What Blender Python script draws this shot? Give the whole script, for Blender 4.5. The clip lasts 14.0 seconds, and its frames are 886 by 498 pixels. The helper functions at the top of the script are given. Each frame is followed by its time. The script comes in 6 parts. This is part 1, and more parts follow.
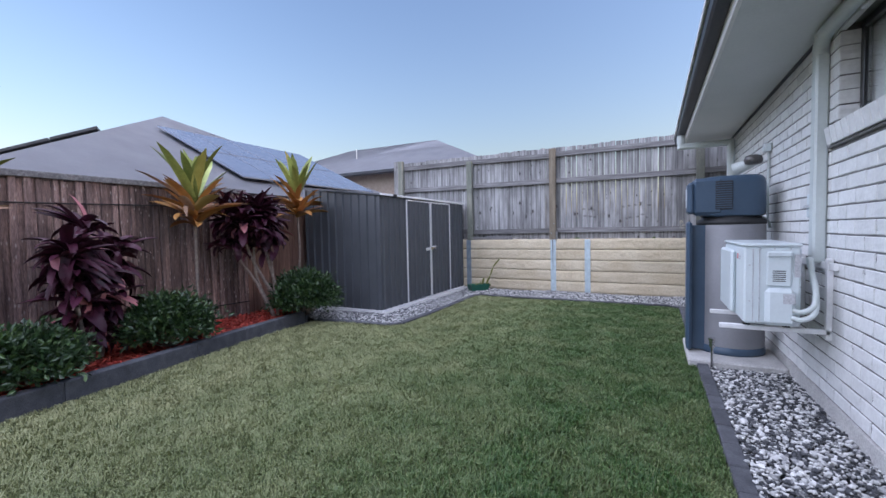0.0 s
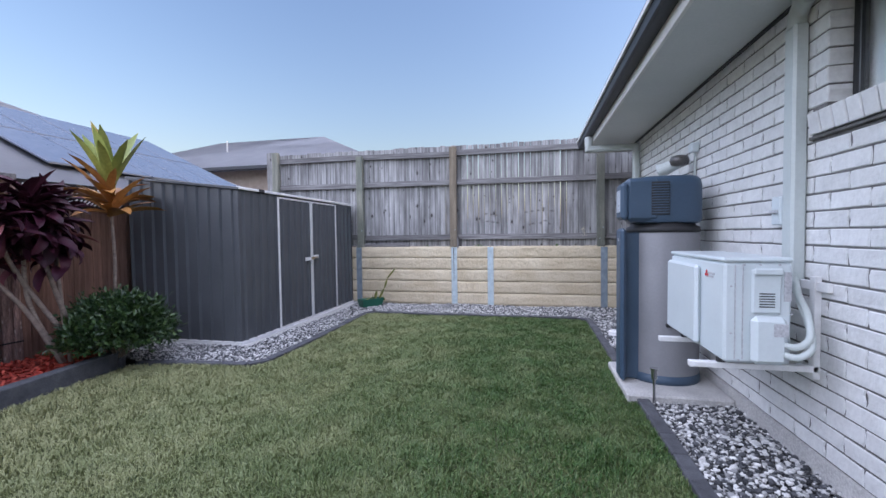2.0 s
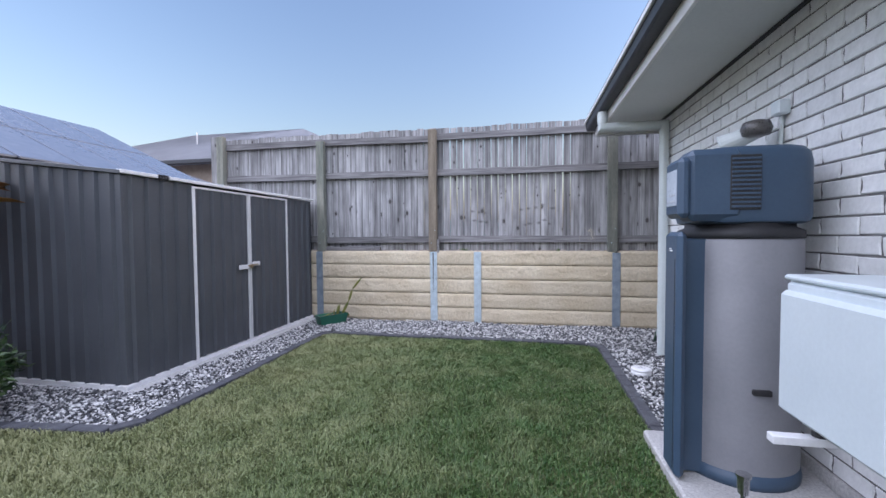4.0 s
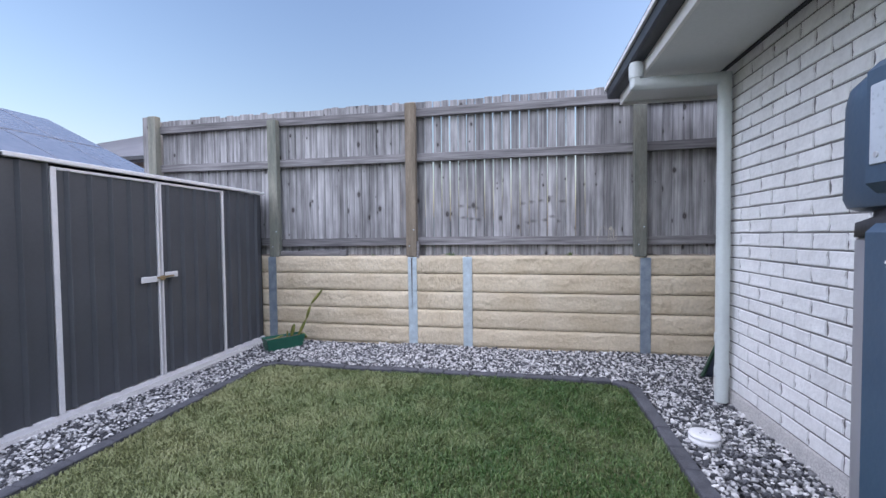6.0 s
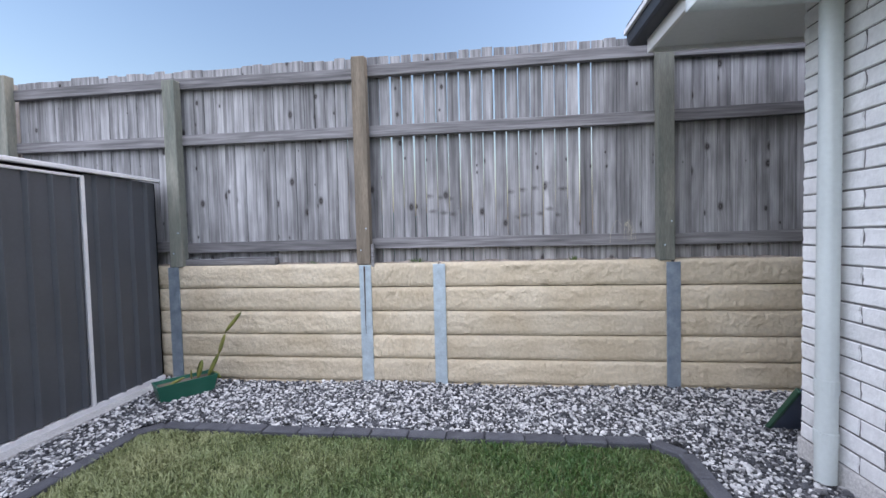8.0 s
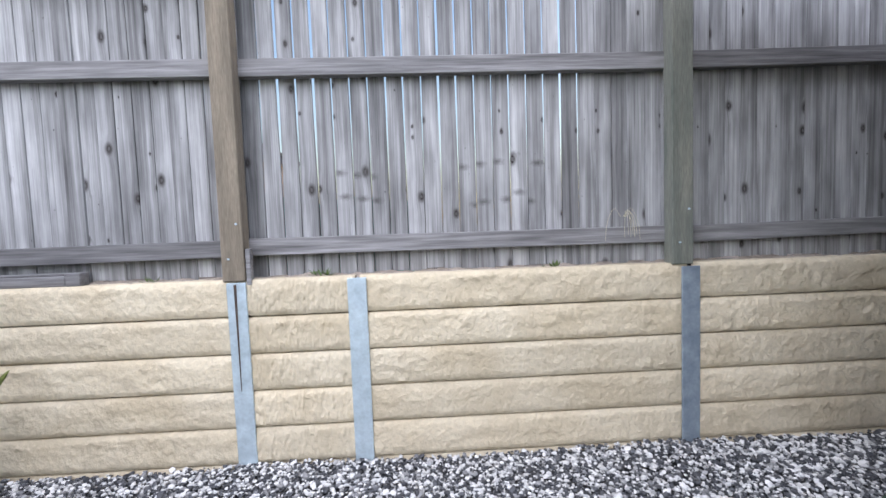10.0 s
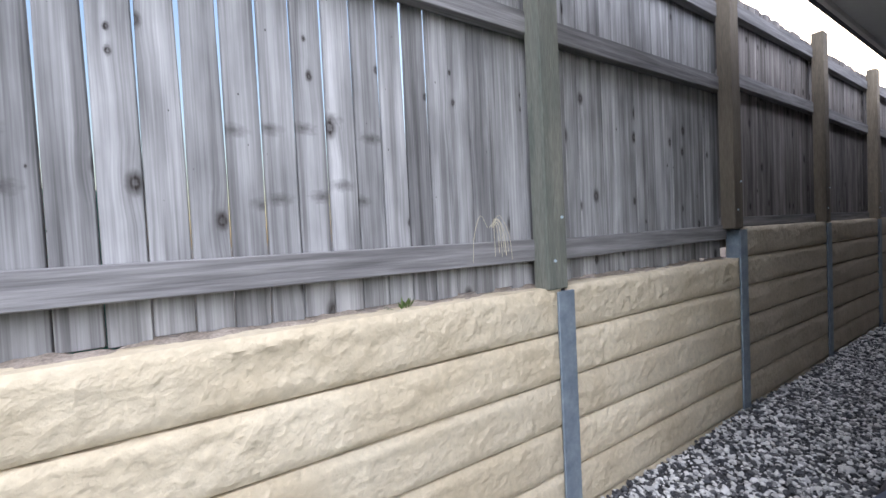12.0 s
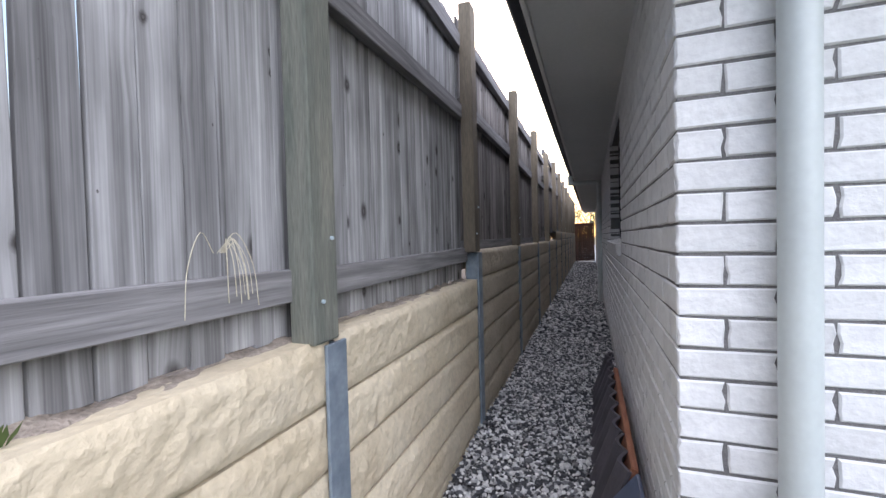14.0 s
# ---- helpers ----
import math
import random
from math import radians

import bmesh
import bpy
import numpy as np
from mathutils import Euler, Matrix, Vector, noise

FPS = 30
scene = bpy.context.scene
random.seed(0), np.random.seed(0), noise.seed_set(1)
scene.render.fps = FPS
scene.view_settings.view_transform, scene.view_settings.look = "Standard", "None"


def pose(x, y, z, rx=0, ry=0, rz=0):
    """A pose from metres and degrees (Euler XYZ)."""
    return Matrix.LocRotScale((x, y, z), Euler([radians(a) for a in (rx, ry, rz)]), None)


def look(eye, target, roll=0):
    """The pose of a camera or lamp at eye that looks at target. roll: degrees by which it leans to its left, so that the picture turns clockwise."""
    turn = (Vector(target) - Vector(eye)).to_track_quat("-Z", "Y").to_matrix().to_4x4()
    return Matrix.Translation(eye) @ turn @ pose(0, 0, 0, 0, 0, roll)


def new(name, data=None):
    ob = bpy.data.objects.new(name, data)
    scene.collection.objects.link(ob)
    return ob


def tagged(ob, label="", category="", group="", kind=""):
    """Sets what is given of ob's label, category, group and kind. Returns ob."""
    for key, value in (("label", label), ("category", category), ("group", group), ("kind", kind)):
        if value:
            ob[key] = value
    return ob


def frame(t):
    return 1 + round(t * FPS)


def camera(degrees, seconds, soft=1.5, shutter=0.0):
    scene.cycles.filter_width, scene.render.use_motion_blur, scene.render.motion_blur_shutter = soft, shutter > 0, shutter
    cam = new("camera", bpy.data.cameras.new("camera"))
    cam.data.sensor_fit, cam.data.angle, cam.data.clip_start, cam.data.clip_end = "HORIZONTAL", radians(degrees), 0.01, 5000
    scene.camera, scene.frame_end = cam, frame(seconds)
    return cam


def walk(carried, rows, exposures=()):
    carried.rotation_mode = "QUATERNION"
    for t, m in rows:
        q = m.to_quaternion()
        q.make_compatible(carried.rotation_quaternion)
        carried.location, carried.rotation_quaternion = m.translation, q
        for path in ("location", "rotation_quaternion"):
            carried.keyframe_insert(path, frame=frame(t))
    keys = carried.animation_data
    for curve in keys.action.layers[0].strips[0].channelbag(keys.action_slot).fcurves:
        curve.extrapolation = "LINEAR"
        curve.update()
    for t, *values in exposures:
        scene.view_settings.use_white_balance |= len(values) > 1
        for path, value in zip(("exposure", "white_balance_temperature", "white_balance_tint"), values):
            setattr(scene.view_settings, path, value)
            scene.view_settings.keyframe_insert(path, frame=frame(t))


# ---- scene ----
cam = camera(93.9, 14.0)
PATH = [
    (0, (-0.036, -0.003, 1.21), (-0.942, 1.778, 1.121), -1.1),
    (0.5, (-0.192, 0.196, 1.215), (-0.922, 2.056, 1.134), -1.1),
    (1, (-0.282, 0.434, 1.193), (-0.866, 2.346, 1.118), -1.1),
    (1.5, (-0.36, 0.69, 1.208), (-0.839, 2.631, 1.136), -1.0),
    (2, (-0.438, 0.974, 1.223), (-0.855, 2.928, 1.151), -0.7),
    (2.5, (-0.471, 1.267, 1.221), (-0.863, 3.227, 1.151), -0.6),
    (3, (-0.482, 1.589, 1.24), (-0.862, 3.551, 1.17), -0.4),
    (5.5, (-0.444, 3.188, 1.251), (-0.847, 5.146, 1.172), -0.4),
    (6, (-0.495, 3.473, 1.233), (-0.883, 5.434, 1.168), -0.6),
    (6.5, (-0.537, 3.789, 1.258), (-0.896, 5.756, 1.193), -0.8),
    (7, (-0.598, 4.067, 1.227), (-0.911, 6.042, 1.178), -0.9),
    (9.5, (-0.725, 5.472, 1.288), (-0.766, 7.467, 1.156), -1.9),
    (10, (-0.741, 5.765, 1.264), (-0.658, 7.76, 1.143), -2.0),
    (10.5, (-0.744, 6.022, 1.233), (-0.498, 8.004, 1.131), -2.3),
    (11, (-0.766, 6.322, 1.243), (-0.277, 8.259, 1.16), -2.9),
    (11.5, (-0.732, 6.56, 1.206), (0.049, 8.401, 1.164), -2.8),
    (12, (-0.686, 6.768, 1.248), (0.408, 8.441, 1.182), -2.8),
    (12.5, (-0.633, 6.926, 1.26), (0.754, 8.366, 1.193), -2.6),
    (13, (-0.611, 7.08, 1.28), (1.009, 8.251, 1.212), -2.3),
    (13.5, (-0.513, 7.156, 1.268), (1.268, 8.064, 1.205), -1.8),
    (14, (-0.355, 7.226, 1.289), (1.528, 7.898, 1.241), -1.4),
]
EXPOSURES = [(0, 0.74, 5950, 28), (5.5, 0.87, 6100, 28), (7, 0.83, 6100, 27), (9.5, 1.17, 6400, 24), (11, 1.36, 6400, 24), (12.5, 1.29, 6400, 24), (14, 1.42, 6450, 25)]
walk(cam, [(t, look(eye, target, roll)) for t, eye, target, roll in PATH], EXPOSURES)

# ---- light ----
world = bpy.data.worlds.new("world")
scene.world = world
world.use_nodes = True
wn, wl = world.node_tree.nodes, world.node_tree.links
sky = wn.new("ShaderNodeTexSky")
sky.sky_type = "NISHITA"
sky.sun_disc = False
sky.sun_elevation, sky.sun_rotation = radians(24), radians(80)
sky.air_density, sky.dust_density, sky.ozone_density = 1.8, 1.5, 3.7
wn["Background"].inputs["Strength"].default_value = 0.117
wl.new(sky.outputs[0], wn["Background"].inputs[0])
sun = new("sun", bpy.data.lights.new("sun", "SUN"))
sun.data.energy, sun.data.angle, sun.data.color = 3.05, radians(110), (0.915, 0.98, 1.0)
sun.matrix_world = look((-9, -7, 26), (0, 4, 0))


# ---- materials ----
def surf(name, c1, c2, scale=8.0, rough=0.7, bump=0.3, fine=90.0, metal=0.0, stretch=(1, 1, 1), vary=0.0, spots=None, fine_mix=0.25, depth=0.01, gloss=0.5):
    """Two-scale surface: broad patches from c1 to c2, fine grain, a little relief, and per-object variation."""
    m = bpy.data.materials.new(name)
    m.use_nodes = True
    n, l = m.node_tree.nodes, m.node_tree.links
    b = n["Principled BSDF"]
    b.inputs["Metallic"].default_value = metal
    b.inputs["Specular IOR Level"].default_value = gloss
    geo = n.new("ShaderNodeNewGeometry")
    mp = n.new("ShaderNodeVectorMath")
    mp.operation = "MULTIPLY"
    mp.inputs[1].default_value = stretch
    l.new(geo.outputs["Position"], mp.inputs[0])
    vec = mp.outputs[0]
    info = n.new("ShaderNodeObjectInfo")
    if vary:
        sh = n.new("ShaderNodeVectorMath")
        sh.operation = "MULTIPLY_ADD"
        sh.inputs[1].default_value = (1, 1, 1)
        comb = n.new("ShaderNodeCombineXYZ")
        mu = n.new("ShaderNodeMath")
        mu.operation = "MULTIPLY"
        mu.inputs[1].default_value = 37.0
        l.new(info.outputs["Random"], mu.inputs[0])
        for k in range(3):
            l.new(mu.outputs[0], comb.inputs[k])
        l.new(vec, sh.inputs[0])
        l.new(comb.outputs[0], sh.inputs[2])
        vec = sh.outputs[0]
    n1, n2 = n.new("ShaderNodeTexNoise"), n.new("ShaderNodeTexNoise")
    n1.inputs["Scale"].default_value, n1.inputs["Detail"].default_value = scale, 5
    n2.inputs["Scale"].default_value, n2.inputs["Detail"].default_value = fine, 4
    l.new(vec, n1.inputs["Vector"])
    l.new(vec, n2.inputs["Vector"])
    mix = n.new("ShaderNodeMix")
    mix.data_type = "RGBA"
    mix.inputs[6].default_value, mix.inputs[7].default_value = (*c1, 1), (*c2, 1)
    ramp = n.new("ShaderNodeMapRange")
    ramp.inputs[1].default_value, ramp.inputs[2].default_value = 0.3, 0.7
    l.new(n1.outputs[0], ramp.inputs[0])
    l.new(ramp.outputs[0], mix.inputs[0])
    val = n.new("ShaderNodeMapRange")
    val.inputs[1].default_value, val.inputs[2].default_value = 0.25, 0.75
    val.inputs[3].default_value, val.inputs[4].default_value = 1 - fine_mix, 1 + fine_mix
    l.new(n2.outputs[0], val.inputs[0])
    hsv = n.new("ShaderNodeHueSaturation")
    l.new(mix.outputs[2], hsv.inputs["Color"])
    if vary:
        vr = n.new("ShaderNodeMapRange")
        vr.inputs[3].default_value, vr.inputs[4].default_value = 1 - vary, 1 + vary
        l.new(info.outputs["Random"], vr.inputs[0])
        mm = n.new("ShaderNodeMath")
        mm.operation = "MULTIPLY"
        l.new(vr.outputs[0], mm.inputs[0])
        l.new(val.outputs[0], mm.inputs[1])
        l.new(mm.outputs[0], hsv.inputs["Value"])
    else:
        l.new(val.outputs[0], hsv.inputs["Value"])
    col = hsv.outputs[0]
    if spots:
        sc, colour, low, high, st = spots
        vo = n.new("ShaderNodeTexVoronoi")
        vo.inputs["Scale"].default_value = sc
        ms = n.new("ShaderNodeVectorMath")
        ms.operation = "MULTIPLY"
        ms.inputs[1].default_value = st
        l.new(vec if not vary else geo.outputs["Position"], ms.inputs[0])
        l.new(ms.outputs[0], vo.inputs["Vector"])
        sr = n.new("ShaderNodeMapRange")
        sr.inputs[1].default_value, sr.inputs[2].default_value = low, high
        sr.inputs[3].default_value, sr.inputs[4].default_value = 0.85, 0.0
        l.new(vo.outputs["Distance"], sr.inputs[0])
        sm = n.new("ShaderNodeMix")
        sm.data_type = "RGBA"
        l.new(sr.outputs[0], sm.inputs[0])
        l.new(col, sm.inputs[6])
        sm.inputs[7].default_value = (*colour, 1)
        col = sm.outputs[2]
    l.new(col, b.inputs["Base Color"])
    rr = n.new("ShaderNodeMapRange")
    rr.inputs[3].default_value, rr.inputs[4].default_value = max(0.02, rough - 0.1), min(1, rough + 0.1)
    l.new(n2.outputs[0], rr.inputs[0])
    l.new(rr.outputs[0], b.inputs["Roughness"])
    if bump:
        add = n.new("ShaderNodeMath")
        add.operation = "ADD"
        l.new(n1.outputs[0], add.inputs[0])
        l.new(n2.outputs[0], add.inputs[1])
        bp = n.new("ShaderNodeBump")
        bp.inputs["Strength"].default_value, bp.inputs["Distance"].default_value = bump, depth
        l.new(add.outputs[0], bp.inputs["Height"])
        l.new(bp.outputs[0], b.inputs["Normal"])
    return m


def islands(name, stops, rough=0.6, bump=0.2, broad=None, lit_side=None):
    """A surface whose loose pieces each take a colour of their own from the stops; broad adds patches over the ground."""
    m = bpy.data.materials.new(name)
    m.use_nodes = True
    n, l = m.node_tree.nodes, m.node_tree.links
    b = n["Principled BSDF"]
    geo = n.new("ShaderNodeNewGeometry")
    r = n.new("ShaderNodeValToRGB")
    r.color_ramp.interpolation = "LINEAR"
    el = r.color_ramp.elements
    while len(el) < len(stops):
        el.new(0.5)
    for e, (p, c) in zip(el, stops):
        e.position, e.color = p, (*c, 1)
    l.new(geo.outputs["Random Per Island"], r.inputs[0])
    nz = n.new("ShaderNodeTexNoise")
    nz.inputs["Scale"].default_value = 60
    l.new(geo.outputs["Position"], nz.inputs["Vector"])
    col = r.outputs[0]
    if broad:
        colour, sc, low, high, amount = broad
        bz = n.new("ShaderNodeTexNoise")
        bz.inputs["Scale"].default_value, bz.inputs["Detail"].default_value = sc, 4
        l.new(geo.outputs["Position"], bz.inputs["Vector"])
        mr = n.new("ShaderNodeMapRange")
        mr.inputs[1].default_value, mr.inputs[2].default_value, mr.inputs[4].default_value = low, high, amount
        l.new(bz.outputs[0], mr.inputs[0])
        if lit_side:
            # brighter light on the yard's open side, put into a paler, yellower turf colour
            sep, dr, ad = n.new("ShaderNodeSeparateXYZ"), n.new("ShaderNodeMapRange"), n.new("ShaderNodeMath")
            l.new(geo.outputs["Position"], sep.inputs[0])
            dr.inputs[1].default_value, dr.inputs[2].default_value, dr.inputs[4].default_value = lit_side
            l.new(sep.outputs[0], dr.inputs[0])
            l.new(mr.outputs[0], ad.inputs[0])
            l.new(dr.outputs[0], ad.inputs[1])
            mr = ad
        mx = n.new("ShaderNodeMix")
        mx.data_type = "RGBA"
        l.new(mr.outputs[0], mx.inputs[0])
        l.new(col, mx.inputs[6])
        mx.inputs[7].default_value = (*colour, 1)
        col = mx.outputs[2]
    l.new(col, b.inputs["Base Color"])
    b.inputs["Roughness"].default_value = rough
    if bump:
        bp = n.new("ShaderNodeBump")
        bp.inputs["Strength"].default_value, bp.inputs["Distance"].default_value = bump, 0.01
        l.new(nz.outputs[0], bp.inputs["Height"])
        l.new(bp.outputs[0], b.inputs["Normal"])
    return m


M_SOIL = surf("soil", (0.10, 0.08, 0.065), (0.19, 0.15, 0.12), 5, 0.95, 0.6, 60)
M_TURF = surf("turf_base", (0.035, 0.055, 0.015), (0.08, 0.085, 0.03), 6, 0.95, 0.6, 120)
M_GRASS = islands("grass", [(0, (0.021, 0.064, 0.012)), (0.45, (0.043, 0.108, 0.021)), (0.8, (0.082, 0.152, 0.037)), (1, (0.19, 0.23, 0.095))], 0.5, 0, broad=((0.355, 0.355, 0.175), 2.6, 0.42, 0.68, 0.24), lit_side=(-0.7, -4.2, 0.85))
M_GRAVEL = islands("gravel", [(0, (0.03, 0.032, 0.037)), (0.40, (0.075, 0.078, 0.085)), (0.52, (0.24, 0.24, 0.24)), (0.68, (0.48, 0.48, 0.47)), (1, (0.72, 0.71, 0.69))], 0.6, 0.3)
M_GRAVELBASE = surf("gravel_base", (0.02, 0.02, 0.023), (0.07, 0.07, 0.07), 40, 0.9, 0.5, 120)
M_BRICK = surf("brick", (0.632, 0.635, 0.628), (0.732, 0.735, 0.728), 9, 0.75, 0.45, 45, vary=0.05, fine_mix=0.07, depth=0.008)
M_MORTAR = surf("mortar", (0.12, 0.115, 0.115), (0.19, 0.185, 0.18), 10, 0.95, 0.5, 140)
M_SLEEPER = surf("sandstone_concrete", (0.54, 0.45, 0.31), (0.65, 0.567, 0.42), 3.0, 0.9, 0.7, 42, vary=0.08, fine_mix=0.12, depth=0.012)
# same concrete with the passage's falling light put into a darker colour
M_SLEEPER_SHADED = surf("shaded_sandstone_concrete", (0.42, 0.355, 0.255), (0.53, 0.46, 0.35), 3.0, 0.9, 0.7, 42, vary=0.10, fine_mix=0.14, depth=0.012)
M_GALV = surf("galvanised_steel", (0.42, 0.51, 0.56), (0.56, 0.66, 0.71), 14, 0.5, 0.1, 60, metal=0.4, fine_mix=0.1)


def paling_wood(name, dark, mid, light, vary, whorls=()):
    """Weathered softwood boards: streaky grain along z that bends round dark knots; every board is shifted by its own random."""
    m = bpy.data.materials.new(name)
    m.use_nodes = True
    n, l = m.node_tree.nodes, m.node_tree.links
    b = n["Principled BSDF"]
    b.inputs["Specular IOR Level"].default_value = 0.25
    tc, info = n.new("ShaderNodeTexCoord"), n.new("ShaderNodeObjectInfo")

    def math_(op, a, c):
        q = n.new("ShaderNodeMath")
        q.operation = op
        for k, v in enumerate((a, c)):
            if isinstance(v, (int, float)):
                q.inputs[k].default_value = v
            else:
                l.new(v, q.inputs[k])
        return q.outputs[0]

    def combine(x, y, z):
        q = n.new("ShaderNodeCombineXYZ")
        for k, v in enumerate((x, y, z)):
            l.new(v, q.inputs[k])
        return q.outputs[0]

    def ramp_(v, a, c, d, e):
        q = n.new("ShaderNodeMapRange")
        q.inputs[1].default_value, q.inputs[2].default_value, q.inputs[3].default_value, q.inputs[4].default_value = a, c, d, e
        l.new(v, q.inputs[0])
        return q.outputs[0]

    sep = n.new("ShaderNodeSeparateXYZ")
    l.new(tc.outputs["Object"], sep.inputs[0])
    x, z, rnd = sep.outputs[0], sep.outputs[2], info.outputs["Random"]
    shift = math_("MULTIPLY", rnd, 53.0)
    knot = n.new("ShaderNodeTexVoronoi")
    knot.voronoi_dimensions = "2D"
    knot.inputs["Scale"].default_value = 1.0
    l.new(combine(math_("ADD", math_("MULTIPLY", x, 6.5), shift), math_("ADD", math_("MULTIPLY", z, 3.9), math_("MULTIPLY", rnd, 17.0)), rnd), knot.inputs["Vector"])
    d, blot = knot.outputs["Distance"], None
    for h in whorls:
        # a ring of branch knots that one log left in neighbouring boards
        own = math_("FRACT", math_("MULTIPLY", rnd, 91.7 + 40 * h), 0.0)
        dx = math_("MULTIPLY", math_("SUBTRACT", x, math_("MULTIPLY", math_("SUBTRACT", own, 0.5), 0.095)), 2.6)
        dz = math_("MULTIPLY", math_("SUBTRACT", z, math_("ADD", h, math_("MULTIPLY", math_("SUBTRACT", rnd, 0.5), 0.07))), 5.2)
        far = math_("SQRT", math_("ADD", math_("MULTIPLY", dx, dx), math_("MULTIPLY", dz, dz)), 0.0)
        blot = far if blot is None else math_("MINIMUM", blot, far)
    rag = n.new("ShaderNodeTexNoise")
    rag.inputs["Scale"].default_value, rag.inputs["Detail"].default_value = 1.0, 3
    l.new(combine(math_("MULTIPLY", x, 60.0), shift, math_("MULTIPLY", z, 90.0)), rag.inputs["Vector"])
    pick = n.new("ShaderNodeSeparateColor")
    l.new(knot.outputs["Color"], pick.inputs[0])
    bend = math_("MULTIPLY", ramp_(d, 0.0, 0.42, 1.0, 0.0), ramp_(pick.outputs[0], 0.55, 0.95, 0.0, 1.0))
    d = math_("ADD", d, math_("MULTIPLY", math_("SUBTRACT", rag.outputs[0], 0.5), 0.06))
    low = n.new("ShaderNodeTexNoise")
    low.inputs["Scale"].default_value = 1.0
    l.new(combine(math_("MULTIPLY", x, 8.0), shift, math_("MULTIPLY", z, 1.1)), low.inputs["Vector"])
    across = math_("ADD", math_("MULTIPLY", x, 34.0), math_("ADD", math_("MULTIPLY", bend, 0.4), math_("MULTIPLY", low.outputs[0], 0.18)))
    grain, fine, patch = n.new("ShaderNodeTexNoise"), n.new("ShaderNodeTexNoise"), n.new("ShaderNodeTexNoise")
    grain.inputs["Scale"].default_value, grain.inputs["Detail"].default_value = 1.0, 3
    l.new(combine(across, shift, math_("MULTIPLY", z, 0.55)), grain.inputs["Vector"])
    fine.inputs["Scale"].default_value, fine.inputs["Detail"].default_value = 1.0, 2
    l.new(combine(math_("MULTIPLY", across, 6.0), shift, math_("MULTIPLY", z, 3.0)), fine.inputs["Vector"])
    patch.inputs["Scale"].default_value, patch.inputs["Detail"].default_value = 2.3, 4
    l.new(combine(math_("MULTIPLY", x, 5.0), shift, math_("MULTIPLY", z, 1.3)), patch.inputs["Vector"])
    g = math_("ADD", math_("MULTIPLY", grain.outputs[0], 0.75), math_("ADD", math_("MULTIPLY", fine.outputs[0], 0.32), math_("MULTIPLY", low.outputs[0], 0.25)))
    r = n.new("ShaderNodeValToRGB")
    el = r.color_ramp.elements
    el.new(0.5)
    for e, (p, c) in zip(el, ((0.36, dark), (0.58, mid), (0.84, light))):
        e.position, e.color = p, (*c, 1)
    l.new(g, r.inputs[0])
    hsv = n.new("ShaderNodeHueSaturation")
    l.new(r.outputs[0], hsv.inputs["Color"])
    l.new(math_("MULTIPLY", ramp_(rnd, 0, 1, 1 - vary, 1 + vary), ramp_(patch.outputs[0], 0.3, 0.7, 0.68, 1.22)), hsv.inputs["Value"])
    mix = n.new("ShaderNodeMix")
    mix.data_type = "RGBA"
    size = math_("MULTIPLY", math_("ADD", 0.04, math_("MULTIPLY", low.outputs[0], 0.085)), ramp_(pick.outputs[0], 0.55, 0.95, 0.06, 1.1))
    ratio = math_("DIVIDE", d, size)
    if blot is not None:
        blot = math_("ADD", blot, math_("MULTIPLY", math_("SUBTRACT", rag.outputs[0], 0.5), 0.13))
    rim = math_("MULTIPLY", ramp_(ratio, 0.25, 0.65, 0.7, 1.0), ramp_(ratio, 0.6, 1.8, 1.0, 0.0))
    if blot is not None:
        rim = math_("MAXIMUM", rim, ramp_(blot, 0.0, 0.13, 0.75, 0.0))
    halo = math_("MULTIPLY", ramp_(ratio, 0.8, 3.2, 0.32, 0.0), rag.outputs[0])
    l.new(math_("ADD", halo, math_("MULTIPLY", rim, math_("ADD", 0.3, math_("MULTIPLY", fine.outputs[0], 1.0)))), mix.inputs[0])
    l.new(hsv.outputs[0], mix.inputs[6])
    mix.inputs[7].default_value = (0.035, 0.029, 0.026, 1)
    l.new(mix.outputs[2], b.inputs["Base Color"])
    b.inputs["Roughness"].default_value = 0.9
    bp = n.new("ShaderNodeBump")
    bp.inputs["Strength"].default_value, bp.inputs["Distance"].default_value = 0.55, 0.004
    l.new(g, bp.inputs["Height"])
    l.new(bp.outputs[0], b.inputs["Normal"])
    return m


M_WOOD = paling_wood("weathered_paling", (0.07, 0.067, 0.066), (0.238, 0.235, 0.234), (0.45, 0.447, 0.447), 0.20)
WOODS = [M_WOOD] + [paling_wood("weathered_paling_knotty", (0.07, 0.067, 0.066), (0.238, 0.235, 0.234), (0.45, 0.447, 0.447), 0.20, w) for w in ((0.60, 0.39), (0.56, 0.43))]
# passage bays: brown staining and the shade beside the house in one wood colour
M_WOOD_STAIN_SHADE = paling_wood("dark_paling", (0.048, 0.042, 0.039), (0.155, 0.138, 0.128), (0.31, 0.285, 0.27), 0.22)
M_RAIL = surf("weathered_rail", (0.125, 0.12, 0.12), (0.255, 0.247, 0.247), 4, 0.9, 0.5, 10, stretch=(0.45, 9, 9), vary=0.15, fine_mix=0.3, depth=0.006)
M_POST_BROWN = surf("treated_post_brown", (0.13, 0.108, 0.08), (0.23, 0.19, 0.14), 2.5, 0.9, 0.6, 30, stretch=(6, 6, 0.7), vary=0.25, fine_mix=0.25, depth=0.006)
M_POST = surf("treated_post", (0.15, 0.168, 0.14), (0.285, 0.28, 0.23), 2.5, 0.9, 0.6, 30, stretch=(6, 6, 0.7), vary=0.25, fine_mix=0.25, depth=0.006)
